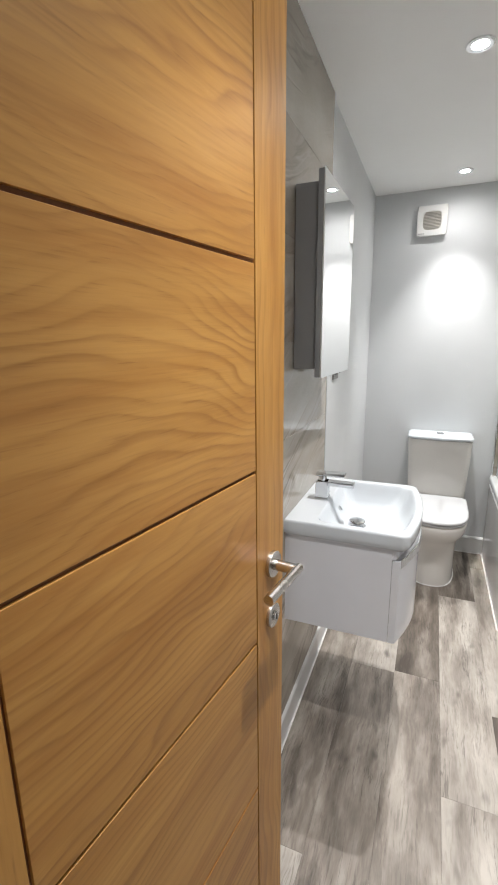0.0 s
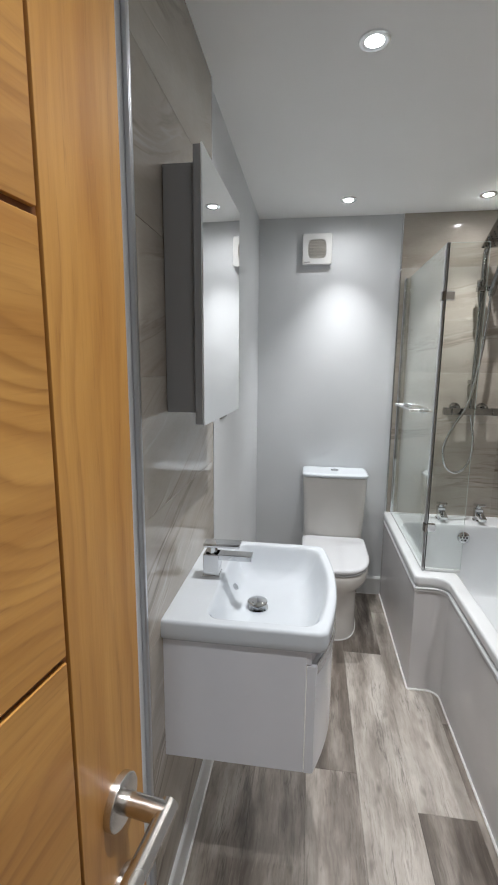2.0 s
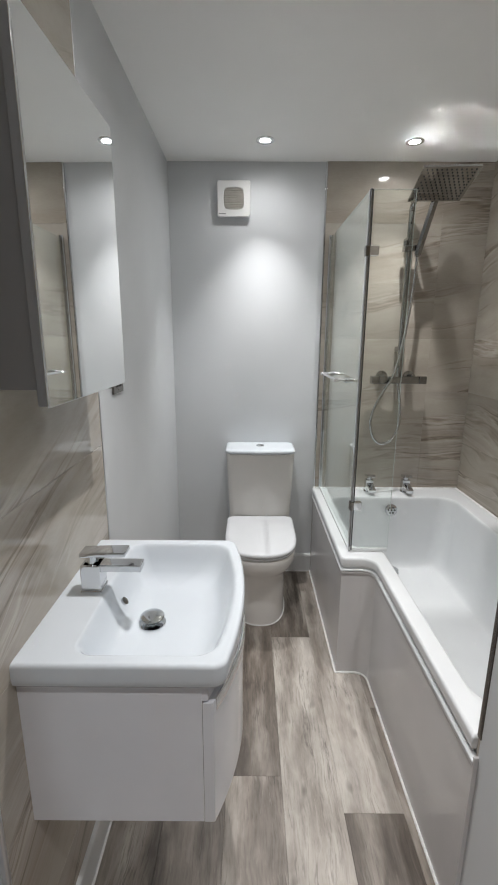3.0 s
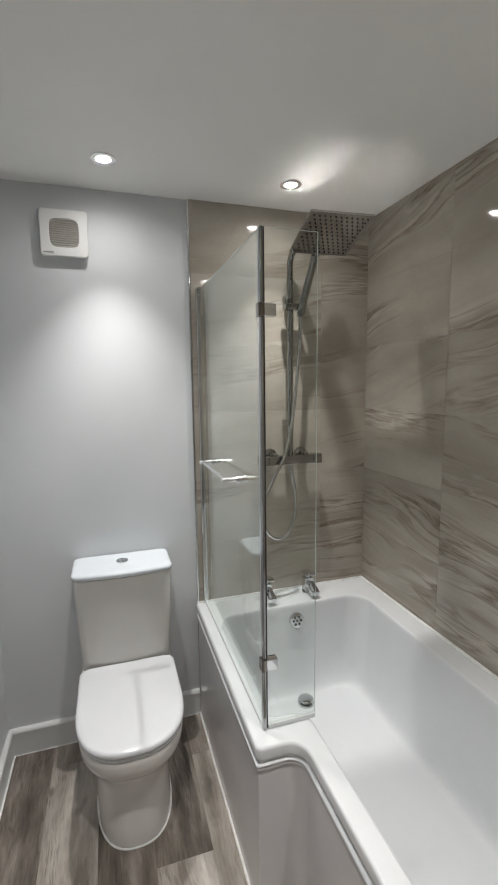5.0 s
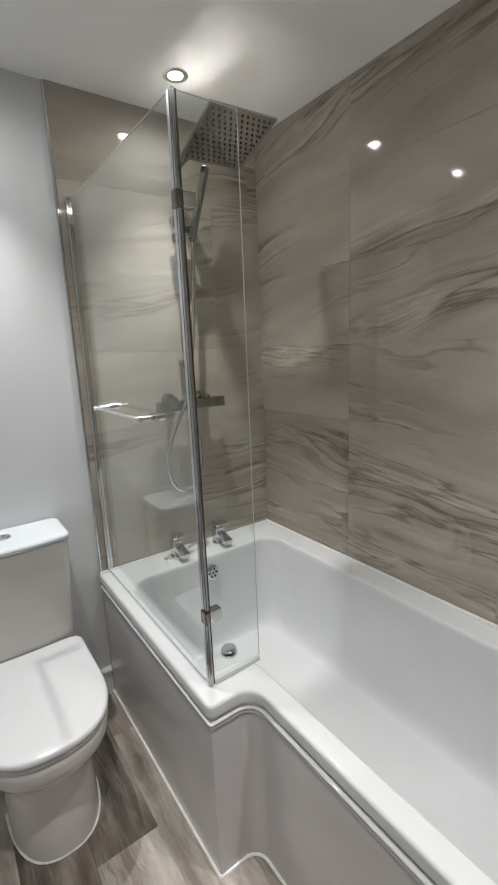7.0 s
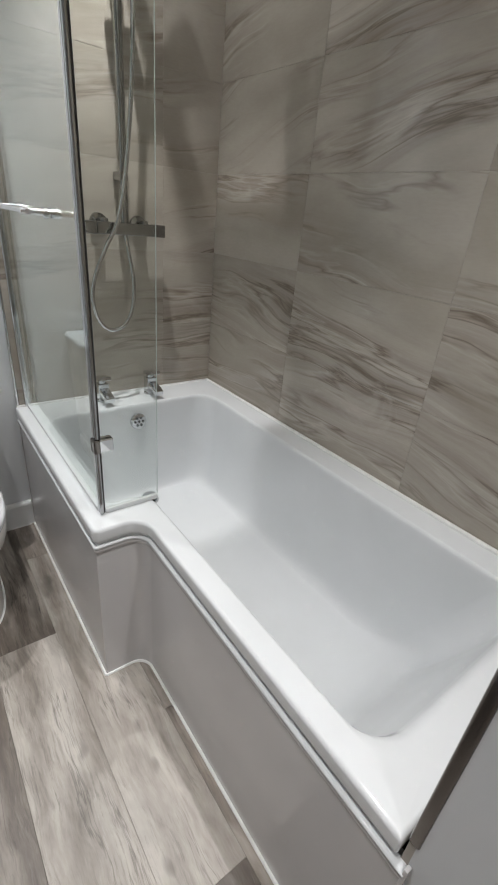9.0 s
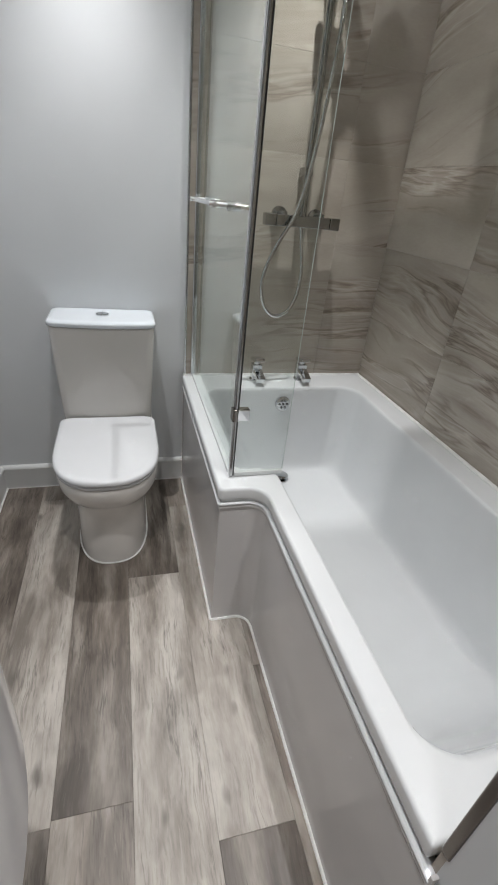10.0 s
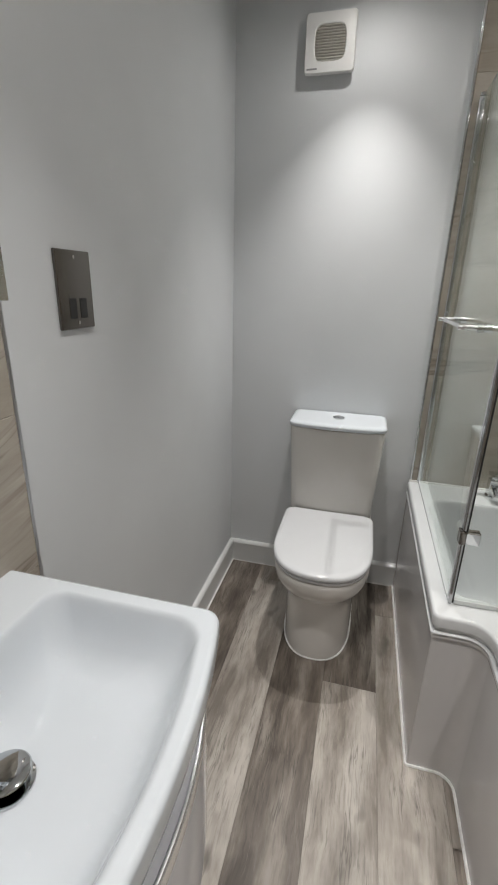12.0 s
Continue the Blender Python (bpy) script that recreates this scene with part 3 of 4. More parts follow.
# ---------------------------------------------------------------- spotlights in the ceiling
def downlight():
    ob = thing("downlight", *LAMPS[0], CEIL, "round recessed ceiling spotlight with a satin rim, lit", "spotlight", "ceiling spotlights")
    part("rim", lathe([(0.027, -0.0035), (0.030, -0.006), (0.036, -0.006), (0.041, -0.004), (0.0425, 0.0), (0.0425, 0.004), (0.027, 0.004)], (0, 0, 0), "z", 36), BRIGHT_STRIP, ob)
    part("lens", lathe([(0.0265, 0.002), (0.0265, -0.003), (0.024, -0.0036)], (0, 0, 0), "z", 32), LENS, ob)
    return ob


first_light = downlight()
for lx, ly in LAMPS[1:]:
    copy_thing(first_light, pose(lx, ly, CEIL))


# fixture made up to carry the added hall fill light
hall = thing("hall_light", *HALL_FILL, CEIL, "round flush opal light on the hall ceiling, lit", "ceiling light")
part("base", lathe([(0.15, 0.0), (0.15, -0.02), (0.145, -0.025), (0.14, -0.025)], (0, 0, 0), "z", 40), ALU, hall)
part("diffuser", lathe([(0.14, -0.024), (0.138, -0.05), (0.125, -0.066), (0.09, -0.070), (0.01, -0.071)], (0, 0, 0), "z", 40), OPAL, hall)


# ---------------------------------------------------------------- washbasin on its vanity unit
BY0, BY1 = 1.345, 1.843      # along the wall
BZ = 0.856
YC = (BY0 + BY1) / 2


def bowed(x0, x1, y0, y1, r, bow, r_back=None, sub=10, seg=6):
    """A rectangle against the wall whose front swells by bow."""
    rb = r if r_back is None else r_back
    pts = fillet([(x0, y0, rb), (x1, y0, r), (x1, y1, r), (x0, y1, rb)], seg, sub)
    half = (y1 - y0) / 2
    yc = (y0 + y1) / 2
    out = []
    for p in pts:
        f = max(0.0, 1 - ((p.y - yc) / half) ** 2) * max(0.0, (p.x - x0) / (x1 - x0)) ** 3
        out.append(Vector((p.x + bow * f, p.y)))
    return out


basin = thing("washbasin", 0.2, YC, BZ - 0.05, "white ceramic washbasin with a bowed front, on a vanity unit", "basin")


def basin_mesh():
    rings = []
    o = lambda d: bowed(0.004 + d, 0.386 - d, BY0 + d, BY1 - d, 0.018 + max(0, 0.004 - d), 0.032, 0.006)  # noqa: E731
    rings.append(flat(o(0.016), -0.004))
    rings.append(flat(o(0.007), 0.0))
    rings.append(flat(o(0.0015), 0.008))
    rings.append(flat(o(0.0), 0.020))
    rings.append(flat(o(0.0), 0.042))
    rings.append(flat(o(0.002), 0.0475))
    rings.append(flat(o(0.006), 0.050))
    rings.append(flat(o(0.009), 0.050))
    b = lambda k: bowed(0.108 + 0.052 * k, 0.364 - 0.056 * k, BY0 + 0.030 + 0.058 * k, BY1 - 0.030 - 0.058 * k, 0.036 + 0.014 * k, 0.03 * (1 - 0.3 * k), 0.034)  # noqa: E731
    rings.append(flat(b(-0.10), 0.0499))
    rings.append(flat(b(-0.05), 0.0494))
    rings.append(flat(b(0.0), 0.0475))
    rings.append(flat(b(0.05), 0.0430))
    rings.append(flat(b(0.10), 0.0360))
    rings.append(flat(b(0.18), 0.0245))
    rings.append(flat(b(0.28), 0.010))
    rings.append(flat(b(0.50), -0.016))
    rings.append(flat(b(0.80), -0.030))
    rings.append(flat(b(1.25), -0.037))
    base = rings[-1]
    cx, cy = 0.205, YC
    for f, z in ((0.55, -0.041), (0.12, -0.0445)):
        rings.append([(cx + (x - cx) * f, cy + (y - cy) * f, z) for x, y, _ in base])
    rings = [[(x - 0.2, y - YC, z) for x, y, z in ring] for ring in rings]
    return loft(rings, False, True)


part("bowl", basin_mesh(), CERAMIC, basin, smooth=40)
waste = part("waste", lathe([(0.031, -0.0505), (0.031, -0.0475), (0.024, -0.046), (0.012, -0.046)], (0.003, 0, 0.008), "z", 32), CHROME, basin, "round chrome click waste")
part("plug", lathe([(0.010, -0.047), (0.010, -0.036), (0.0265, -0.035), (0.0285, -0.032), (0.026, -0.029), (0.012, -0.0275), (0.001, -0.0272)], (0.003, 0, 0.008), "z", 32), CHROME, waste)
over = part("overflow", lathe([(0.0095, 0.004), (0.0095, -0.001), (0.0065, -0.002), (0.0065, 0.001)], (0, 0, 0), "x", 20), CHROME, basin, "small overflow hole")
over.matrix_local = pose(-0.060, 0.0, 0.014, 0, -40, 0)
part("hole", lathe([(0.0066, -0.001), (0.0066, 0.0012), (0.004, 0.0013)], (0, 0, 0), "x", 16), BLACK, over)
part("sealant_line", tube([(-0.195, BY0 - YC + 0.004, 0.049), (-0.195, BY1 - YC - 0.004, 0.049)], 0.004, 8), SEALANT, basin)

# square chrome mixer tap on the basin
tap = thing("basin_tap", 0.075, YC, BZ, "square chrome mixer tap with a flat lever, on the washbasin", "tap")
part("base", box(-0.024, 0.024, -0.024, 0.024, -0.002, 0.004, 0.001), CHROME, tap)
part("column", box(-0.022, 0.022, -0.022, 0.022, 0.003, 0.064, 0.002), CHROME, tap)
part("spout", box(-0.018, 0.112, -0.018, 0.018, 0.048, 0.064, 0.002), CHROME, tap)
part("cartridge", lathe([(0.015, 0.064), (0.015, 0.083), (0.013, 0.084)], (0, 0, 0), "z", 20), CHROME, tap)
lever = part("lever", box(-0.022, 0.080, -0.021, 0.021, 0.0, 0.010, 0.002), CHROME, tap)
lever.matrix_local = pose(0, 0, 0.084, 0, -1.5, 0)

# wall-hung vanity unit
vanity = thing("vanity_unit", 0.18, YC, 0.491, "white gloss wall-hung vanity unit with a bowed door", "vanity unit")
VY = 0.236


def rel(pts, z, x0=0.18):
    return [(p.x - x0, p.y - YC, z) for p in pts]


part("bottom_panel", box(-0.177, 0.163, -VY + 0.0165, VY - 0.0165, 0.001, 0.018, 0.001), LACQUER, vanity)
part("back_panel", box(-0.177, -0.165, -VY + 0.0165, VY - 0.0165, 0.019, 0.3145, 0.001), LACQUER, vanity)
for side in (-1, 1):
    part("side_panel", box(-0.177, 0.163, min(side * VY, side * (VY - 0.016)), max(side * VY, side * (VY - 0.016)), 0.0, 0.3145, 0.0012), LACQUER, vanity)


def bowed_strip(x0, x1, half, bow, z0, z1, soft=0.002, steps=24):
    """An upright curved board that follows the bow of the front."""
    rings = []
    for k in range(steps + 1):
        y = -half + 2 * half * k / steps
        f = bow * (1 - (y / half) ** 2)
        a, b = x0 + f, x1 + f
        rings.append([(a, y, z0), (b - soft, y, z0), (b, y, z0 + soft), (b, y, z1 - soft), (b - soft, y, z1), (a, y, z1)])
    return loft(rings)


front = part("door", bowed_strip(0.1642, 0.1845, VY, 0.050, 0.0, 0.276), LACQUER, vanity)
part("front_rail", bowed_strip(0.150, 0.174, VY - 0.002, 0.044, 0.280, 0.3145), LACQUER, vanity)
part("handle", bowed_strip(0.1835, 0.1895, VY - 0.010, 0.050, 0.250, 0.2775, 0.002), BRIGHT_STRIP, front, "curved chrome edge handle")

# ---------------------------------------------------------------- mirror cabinet
cab = thing("mirror_cabinet", 0.05, 1.60, 1.30, "grey wall cabinet with a frameless mirror door", "mirror cabinet")
part("body", box(-0.0385, 0.028, -0.178, 0.178, 0.026, 0.544, 0.0015), CABINET_GREY, cab)
mdoor = part("door", box(0.030, 0.0455, -0.200, 0.212, 0.002, 0.568, 0.001), CABINET_GREY, cab)
part("mirror", box(0.0457, 0.0502, -0.2025, 0.2145, 0.0, 0.570, 0.0012), MIRROR, mdoor, "frameless mirror glass")
mdoor.matrix_local = pose(0.007, 0, 0, 0, 0, -1.05)
part("catch", box(0.020, 0.044, 0.150, 0.168, -0.008, 0.004, 0.002), BLACK, cab)

# ---------------------------------------------------------------- shaver socket
sock = thing("shaver_socket", 0.0, 2.107, 1.309, "black nickel shaver socket plate on the wall", "socket")
part("plate", box(0.0, 0.0065, -0.0535, 0.0535, -0.072, 0.072, 0.0022, 3), NICKEL, sock)
for sy in (-0.014, 0.019):
    part("socket_insert", box(0.0064, 0.0078, sy - 0.0105, sy + 0.0105, -0.052, -0.014, 0.001), DARK_HOLE, sock)
for sz in (-0.060, 0.060):
    part("screw", lathe([(0.0035, 0.006), (0.0035, 0.0072), (0.002, 0.0075)], (0, 0, sz), "x", 12), STEEL, sock)

# ---------------------------------------------------------------- extractor fan
fan = thing("extractor_fan", 0.339, Y_B - 0.012, 2.10, "square white plastic extractor fan on the wall", "fan")
part("back_box", box(-0.079, 0.079, -0.012, 0.012, -0.079, 0.079, 0.004), PLASTIC, fan)
cover = bmesh.new()
R_IN = 0.052


def square_ring(h, y, r=0.012):
    return [(p.x, y, p.y) for p in fillet([(-h, -h, r), (h, -h, r), (h, h, r), (-h, h, r)], 4, 7)]


sq = square_ring(0.085, -0.010)


def circle_for(ring, r, y):
    """A rounded square of half width r, point for point with the ring."""
    return [(r * x / (x ** 4 + z ** 4) ** 0.25, y, r * z / (x ** 4 + z ** 4) ** 0.25) for x, _, z in ring]


loft([square_ring(0.080, -0.004), square_ring(0.0845, -0.008), square_ring(0.085, -0.016), square_ring(0.082, -0.023, 0.011),
      circle_for(sq, R_IN + 0.004, -0.0235), circle_for(sq, R_IN, -0.021), circle_for(sq, R_IN - 0.001, -0.006)], True, True, bm=cover)
part("cover", cover, PLASTIC, fan, smooth=40)
part("dark_opening", loft([circle_for(sq, R_IN - 0.0012, -0.007), circle_for(sq, R_IN - 0.0012, -0.0145)]), FAN_DARK, fan)
for k in range(13):
    z = -0.048 + 0.008 * k
    half = (R_IN ** 4 - z ** 4) ** 0.25 - 0.0005
    sl = part("slat", box(-half, half, -0.003, 0.003, -0.0013, 0.0013, 0.0005, 1), FAN_DARK, fan)
    sl.matrix_local = pose(0, -0.0185, z, 35, 0, 0)
part("badge", box(-0.075, -0.040, -0.0241, -0.0228, -0.074, -0.069, 0.0004, 1), CABINET_GREY, fan)

# ---------------------------------------------------------------- toilet
TX = 0.486
toilet = thing("toilet", TX, 2.9, 0.0, "white close-coupled ceramic toilet with a closed lid", "toilet")


def d_shape(half, front, back, z, square=2.5, n=40, rear_r=0.02):
    """A D in plan: straight back, sides that run forward, a rounded front. Local to the toilet."""
    f, b = front - 2.9, back - 2.9
    depth = min(0.24, (b - f) * 0.62)
    pts = []
    for k in range(n + 1):
        a = math.pi * k / n
        c, s = math.cos(a), math.sin(a)
        x = -half * math.copysign(abs(c) ** (2 / square), c)
        y = f + depth - depth * abs(s) ** (2 / square)
        pts.append((x, y, z))
    pts += [(half, y, z) for y in (f + depth + (b - rear_r - f - depth) * 0.5, b - rear_r)]
    pts += [(half - rear_r * 0.3, b - rear_r * 0.3, z), (half - rear_r, b, z), (0, b, z), (-half + rear_r, b, z), (-half + rear_r * 0.3, b - rear_r * 0.3, z)]
    pts += [(-half, y, z) for y in (b - rear_r, f + depth + (b - rear_r - f - depth) * 0.5)]
    return pts


pan_rows = [(0.128, 2.648, 3.17, 0.0), (0.131, 2.643, 3.172, 0.008), (0.130, 2.646, 3.172, 0.10), (0.131, 2.648, 3.174, 0.20), (0.138, 2.636, 3.176, 0.255),
            (0.153, 2.606, 3.18, 0.292), (0.167, 2.580, 3.182, 0.318), (0.174, 2.565, 3.184, 0.345), (0.177, 2.559, 3.185, 0.375), (0.176, 2.560, 3.185, 0.392), (0.171, 2.566, 3.18, 0.398)]
part("pan", loft([d_shape(h, f, b, z) for h, f, b, z in pan_rows]), SHADED_CERAMIC, toilet, smooth=60)
part("seat", loft([d_shape(h, f, 2.998, z) for h, f, z in ((0.170, 2.566, 0.3985), (0.177, 2.557, 0.401), (0.178, 2.556, 0.409), (0.174, 2.561, 0.4125))]), SEAT, toilet, smooth=60)
part("lid", loft([d_shape(h, f, 3.004, z) for h, f, z in ((0.172, 2.563, 0.4145), (0.179, 2.552, 0.417), (0.181, 2.549, 0.424), (0.179, 2.551, 0.432), (0.174, 2.557, 0.437), (0.160, 2.575, 0.4395))]), SEAT, toilet, smooth=60)
for sx in (-0.075, 0.075):
    part("lid_hinge", tube([(sx - 0.02, 0.114, 0.417), (sx + 0.02, 0.114, 0.417)], 0.011, 14), SEAT, toilet)


def tank_ring(half, front, z, r=0.03, bow=0.018):
    pts = fillet([(-half, front - 2.9, r), (half, front - 2.9, r), (half, 0.296, 0.012), (-half, 0.296, 0.012)], 6, 6)
    return [(p.x, p.y - bow * max(0, 1 - (p.x / half) ** 2) * (1 if p.y < 0.2 else 0), z) for p in pts]


cistern = part("cistern", loft([tank_ring(h, f, z) for h, f, z in ((0.160, 3.036, 0.398), (0.168, 3.028, 0.405), (0.170, 3.026, 0.43), (0.176, 3.022, 0.55), (0.183, 3.018, 0.70), (0.187, 3.015, 0.790), (0.184, 3.02, 0.796))]), SHADED_CERAMIC, toilet, smooth=50)
part("cistern_lid", loft([tank_ring(h, f, z) for h, f, z in ((0.186, 3.016, 0.7965), (0.191, 3.010, 0.799), (0.192, 3.008, 0.808), (0.190, 3.011, 0.814), (0.183, 3.020, 0.818), (0.17, 3.035, 0.8195))]), CERAMIC, toilet, smooth=60)
button = bmesh.new()
loft([[(0.024 * math.cos(a) * r, 0.205 + 0.024 * math.sin(a) * r, z) for a in [2 * math.pi * k / 28 for k in range(28)]] for r, z in ((1, 0.818), (1, 0.8235), (0.93, 0.825), (0.86, 0.825), (0.84, 0.8235), (0.80, 0.8235), (0.78, 0.8262), (0.3, 0.8268))], bm=button)
part("flush_button", button, CHROME, toilet, "round chrome flush button")
part("button_split", box(-0.0008, 0.0008, 0.186, 0.224, 0.8258, 0.8272), BLACK, toilet, smooth=0)
base_line = [(x * 1.012, y, 0.002) for x, y, _ in d_shape(0.131, 2.643, 3.172, 0.0)[:43]]
part("sealant_line", tube(base_line, 0.0035, 6), SEALANT, toilet)
# ---------------------------------------------------------------- bath with an L-shaped shower end
BX0, BX1, BXR = 0.800, 0.932, 1.658     # wide edge, narrow edge, wall edge
BYS, BYN, BYB = 2.322, 1.503, 3.187     # step, near end, back end
RIM = 0.546
bath = thing("bath", 1.25, 2.35, 0.0, "white L-shaped shower bath with a matching panel", "bath")


def bath_outer(d=0.0):
    """The outline of the rim, d inside its edge."""
    r = max(0.0025, 0.004 - d)
    return fillet([(BXR - d, BYN + d, r), (BXR - d, BYB - d, r), (BX0 + d, BYB - d, r), (BX0 + d, BYS + d, max(0.004, 0.020 - d)), (BX1 + d, BYS + d, 0.055 + d), (BX1 + d, BYN + d, r)], 7, 6)


def bath_inner(k):
    """k runs from 0 at the rim to 1 at the floor of the tub."""
    lerp = lambda a, b: a + (b - a) * k  # noqa: E731
    r = lerp(0.085, 0.09)
    xs, xw, xr = lerp(0.992, 1.045), lerp(0.862, 0.925), lerp(1.556, 1.495)
    yn, yb, ys = lerp(1.590, 1.86), lerp(3.030, 2.975), lerp(2.425, 2.475)
    return fillet([(xr, yn, r), (xr, yb, r), (xw, yb, r), (xw, ys, lerp(0.05, 0.055)), (xs, ys, lerp(0.06, 0.055)), (xs, yn, r)], 7, 6)


def local(ring):
    return [(x - 1.25, y - 2.35, z) for x, y, z in ring]


rings = [flat(bath_outer(0.016), 0.42), flat(bath_outer(0.009), 0.494), flat(bath_outer(0.007), 0.503), flat(bath_outer(0.002), 0.508), flat(bath_outer(0.0), 0.514),
         flat(bath_outer(0.0), RIM - 0.010), flat(bath_outer(0.003), RIM - 0.003), flat(bath_outer(0.009), RIM),
         flat(bath_inner(-0.16), RIM), flat(bath_inner(-0.05), RIM - 0.002), flat(bath_inner(0.0), RIM - 0.010)]
for k, z in ((0.03, 0.525), (0.07, 0.50), (0.13, 0.46), (0.20, 0.42), (0.28, 0.375), (0.36, 0.33), (0.44, 0.29), (0.52, 0.25), (0.60, 0.216), (0.69, 0.190), (0.79, 0.171), (0.90, 0.158), (1.02, 0.150), (1.14, 0.146), (1.26, 0.144)):
    rings.append(flat(bath_inner(k), z))
base = rings[-1]
for f, z in ((0.6, 0.141), (0.2, 0.139), (0.02, 0.1385)):
    rings.append([(1.29 + (x - 1.29) * f, 2.62 + (y - 2.62) * f, z) for x, y, _ in base])
part("tub", loft([local(r) for r in rings], False, True), ACRYLIC, bath, smooth=50)


def panel_outline(d):
    """The open run of the panel from the back wall to the near end, d inside the rim's edge."""
    full = fillet([(BX0, BYB, 0.002), (BX0, BYS, 0.010), (BX1 - 0.004, BYS, 0.045), (BX1 - 0.004, BYN - 0.020, 0.002), (BX1 + 0.4, BYN - 0.020, 0.002), (BX1 + 0.4, BYB, 0.002)], 7, 6)
    run = full[:4 * 8 + 3 * 6 - 6]
    out = []
    for i, p in enumerate(run):
        t = (run[min(i + 1, len(run) - 1)] - run[max(i - 1, 0)]).normalized()
        out.append(p + Vector((-t.y, t.x)) * d)
    return out


def panel_mesh(rows):
    return loft([[(p.x - 1.25, p.y - 2.35, z) for p in panel_outline(d)] for d, z in rows], False, False, closed=False)


part("panel", panel_mesh([(0.030, 0.487), (0.006, 0.487), (0.002, 0.485), (0.0015, 0.480), (0.003, 0.474), (0.006, 0.470), (0.006, 0.03), (0.006, 0.0)]), SHADED_PANEL, bath, "glossy white bath panel, greyed for its shade", smooth=50)
part("panel_lip", panel_mesh([(0.016, 0.4955), (0.004, 0.4955), (0.0, 0.4925), (0.0, 0.489), (0.004, 0.487)]), ACRYLIC, bath, smooth=60)
part("panel_end", box(0.9295 - 1.25, 0.9405 - 1.25, BYN - 0.0215 - 2.35, BYN - 0.0155 - 2.35, 0.001, 0.507, 0.001), SHADED_PANEL, bath)
part("sealant_line", tube([(p.x - 1.25, p.y - 2.35, 0.002) for p in panel_outline(0.003)], 0.0045, 6), SEALANT, bath)
part("wall_sealant", tube([(0.402, BYN - 2.34, RIM + 0.002), (0.402, BYB - 2.354, RIM - 0.001), (BX0 - 1.245, BYB - 2.354, RIM - 0.001)], 0.0075, 8), SEALANT, bath)
ov = part("overflow", lathe([(0.034, 0.012), (0.034, -0.004), (0.031, -0.007), (0.014, -0.0085), (0.001, -0.009)], (0, 0, 0), "y", 32), CHROME, bath, "round chrome overflow cover")
ov.matrix_local = pose(1.222 - 1.25, 3.018 - 2.35, 0.475, -10, 0, 0)
for k in range(7):
    a = 2 * math.pi * k / 6
    r = 0.0 if k == 6 else 0.017
    part("hole", lathe([(0.0052, 0.0), (0.0052, -0.0104), (0.003, -0.0107)], (r * math.cos(a), 0, r * math.sin(a)), "y", 12), BLACK, ov)
wst = part("waste", lathe([(0.036, 0.143), (0.036, 0.150), (0.032, 0.153), (0.012, 0.153)], (1.222 - 1.25, 2.915 - 2.35, 0), "z", 32), CHROME, bath, "round chrome bath waste")
part("plug", lathe([(0.012, 0.152), (0.012, 0.160), (0.031, 0.161), (0.033, 0.165), (0.029, 0.170), (0.012, 0.1725), (0.001, 0.173)], (1.222 - 1.25, 2.915 - 2.35, 0), "z", 32), CHROME, wst)


# a pair of square bath taps on the back deck
def bath_tap(x, label):
    ob = thing("bath_tap", x, 3.128, RIM, label, "tap", "pair of bath taps")
    part("base", lathe([(0.028, -0.001), (0.028, 0.005), (0.026, 0.007), (0.018, 0.007)], (0, 0, 0), "z", 24), CHROME, ob)
    part("column", box(-0.021, 0.021, -0.021, 0.021, 0.005, 0.074, 0.003), CHROME, ob)
    sp = part("spout", box(-0.019, 0.019, -0.092, 0.012, -0.011, 0.011, 0.003), CHROME, ob)
    sp.matrix_local = pose(0, 0, 0.052, 16, 0, 0)
    part("neck", lathe([(0.015, 0.073), (0.015, 0.086), (0.014, 0.087)], (0, 0, 0), "z", 18), CHROME, ob)
    hd = part("lever", box(-0.021, 0.021, -0.055, 0.024, 0.0, 0.016, 0.003), CHROME, ob)
    hd.matrix_local = pose(0, 0, 0.087, -12, 0, 0)
    return ob


tap_one = bath_tap(1.118, "square chrome bath tap on the rim of the bath")
copy_thing(tap_one, pose(1.328, 3.128, RIM))

# ---------------------------------------------------------------- glass shower screen
SX = 0.845
screen = thing("shower_screen", SX, 2.8, RIM, "hinged clear glass shower screen with chrome rails, on the bath", "shower screen")
TOP = 1.915 - RIM


def pane(name, x0, x1, y0, y1, z0, z1):
    ob = part(name, box(x0, x1, y0, y1, z0, z1), GLASS, screen, "clear toughened glass pane", smooth=0)
    return ob


pane("fixed_pane", -0.003, 0.003, -0.3990, 0.372, 0.012, TOP)
pane("return_pane", 0.010, 0.157, -0.418, -0.412, 0.016, TOP)
part("wall_rail", box(-0.011, 0.011, 0.368, 0.389, 0.004, TOP + 0.008, 0.004, 3), CHROME, screen, "upright chrome wall rail")
part("rail_cap", tube([(0, 0.372, TOP + 0.006), (0, 0.372, TOP + 0.014)], 0.011, 16), CHROME, screen)
pole = part("pole", box(-0.0048, 0.0048, -0.4235, -0.4115, 0.002, TOP + 0.002, 0.0034, 3), POLE, screen, "slim satin metal corner pole")
part("pane_channel", box(-0.0043, 0.0043, -0.4095, -0.3985, 0.002, TOP + 0.001, 0.0015, 2), ALU, pole, "bright metal channel that grips the glass")
part("pole_groove", box(-0.0036, 0.0036, -0.4120, -0.4090, 0.004, TOP), BLACK, pole, smooth=0)
part("pole_groove", box(0.0046, 0.0082, -0.4205, -0.4155, 0.006, TOP), BLACK, pole, smooth=0)
part("bottom_seal", box(-0.005, 0.005, -0.395, 0.372, 0.001, 0.013, 0.002), ACRYLIC, screen)
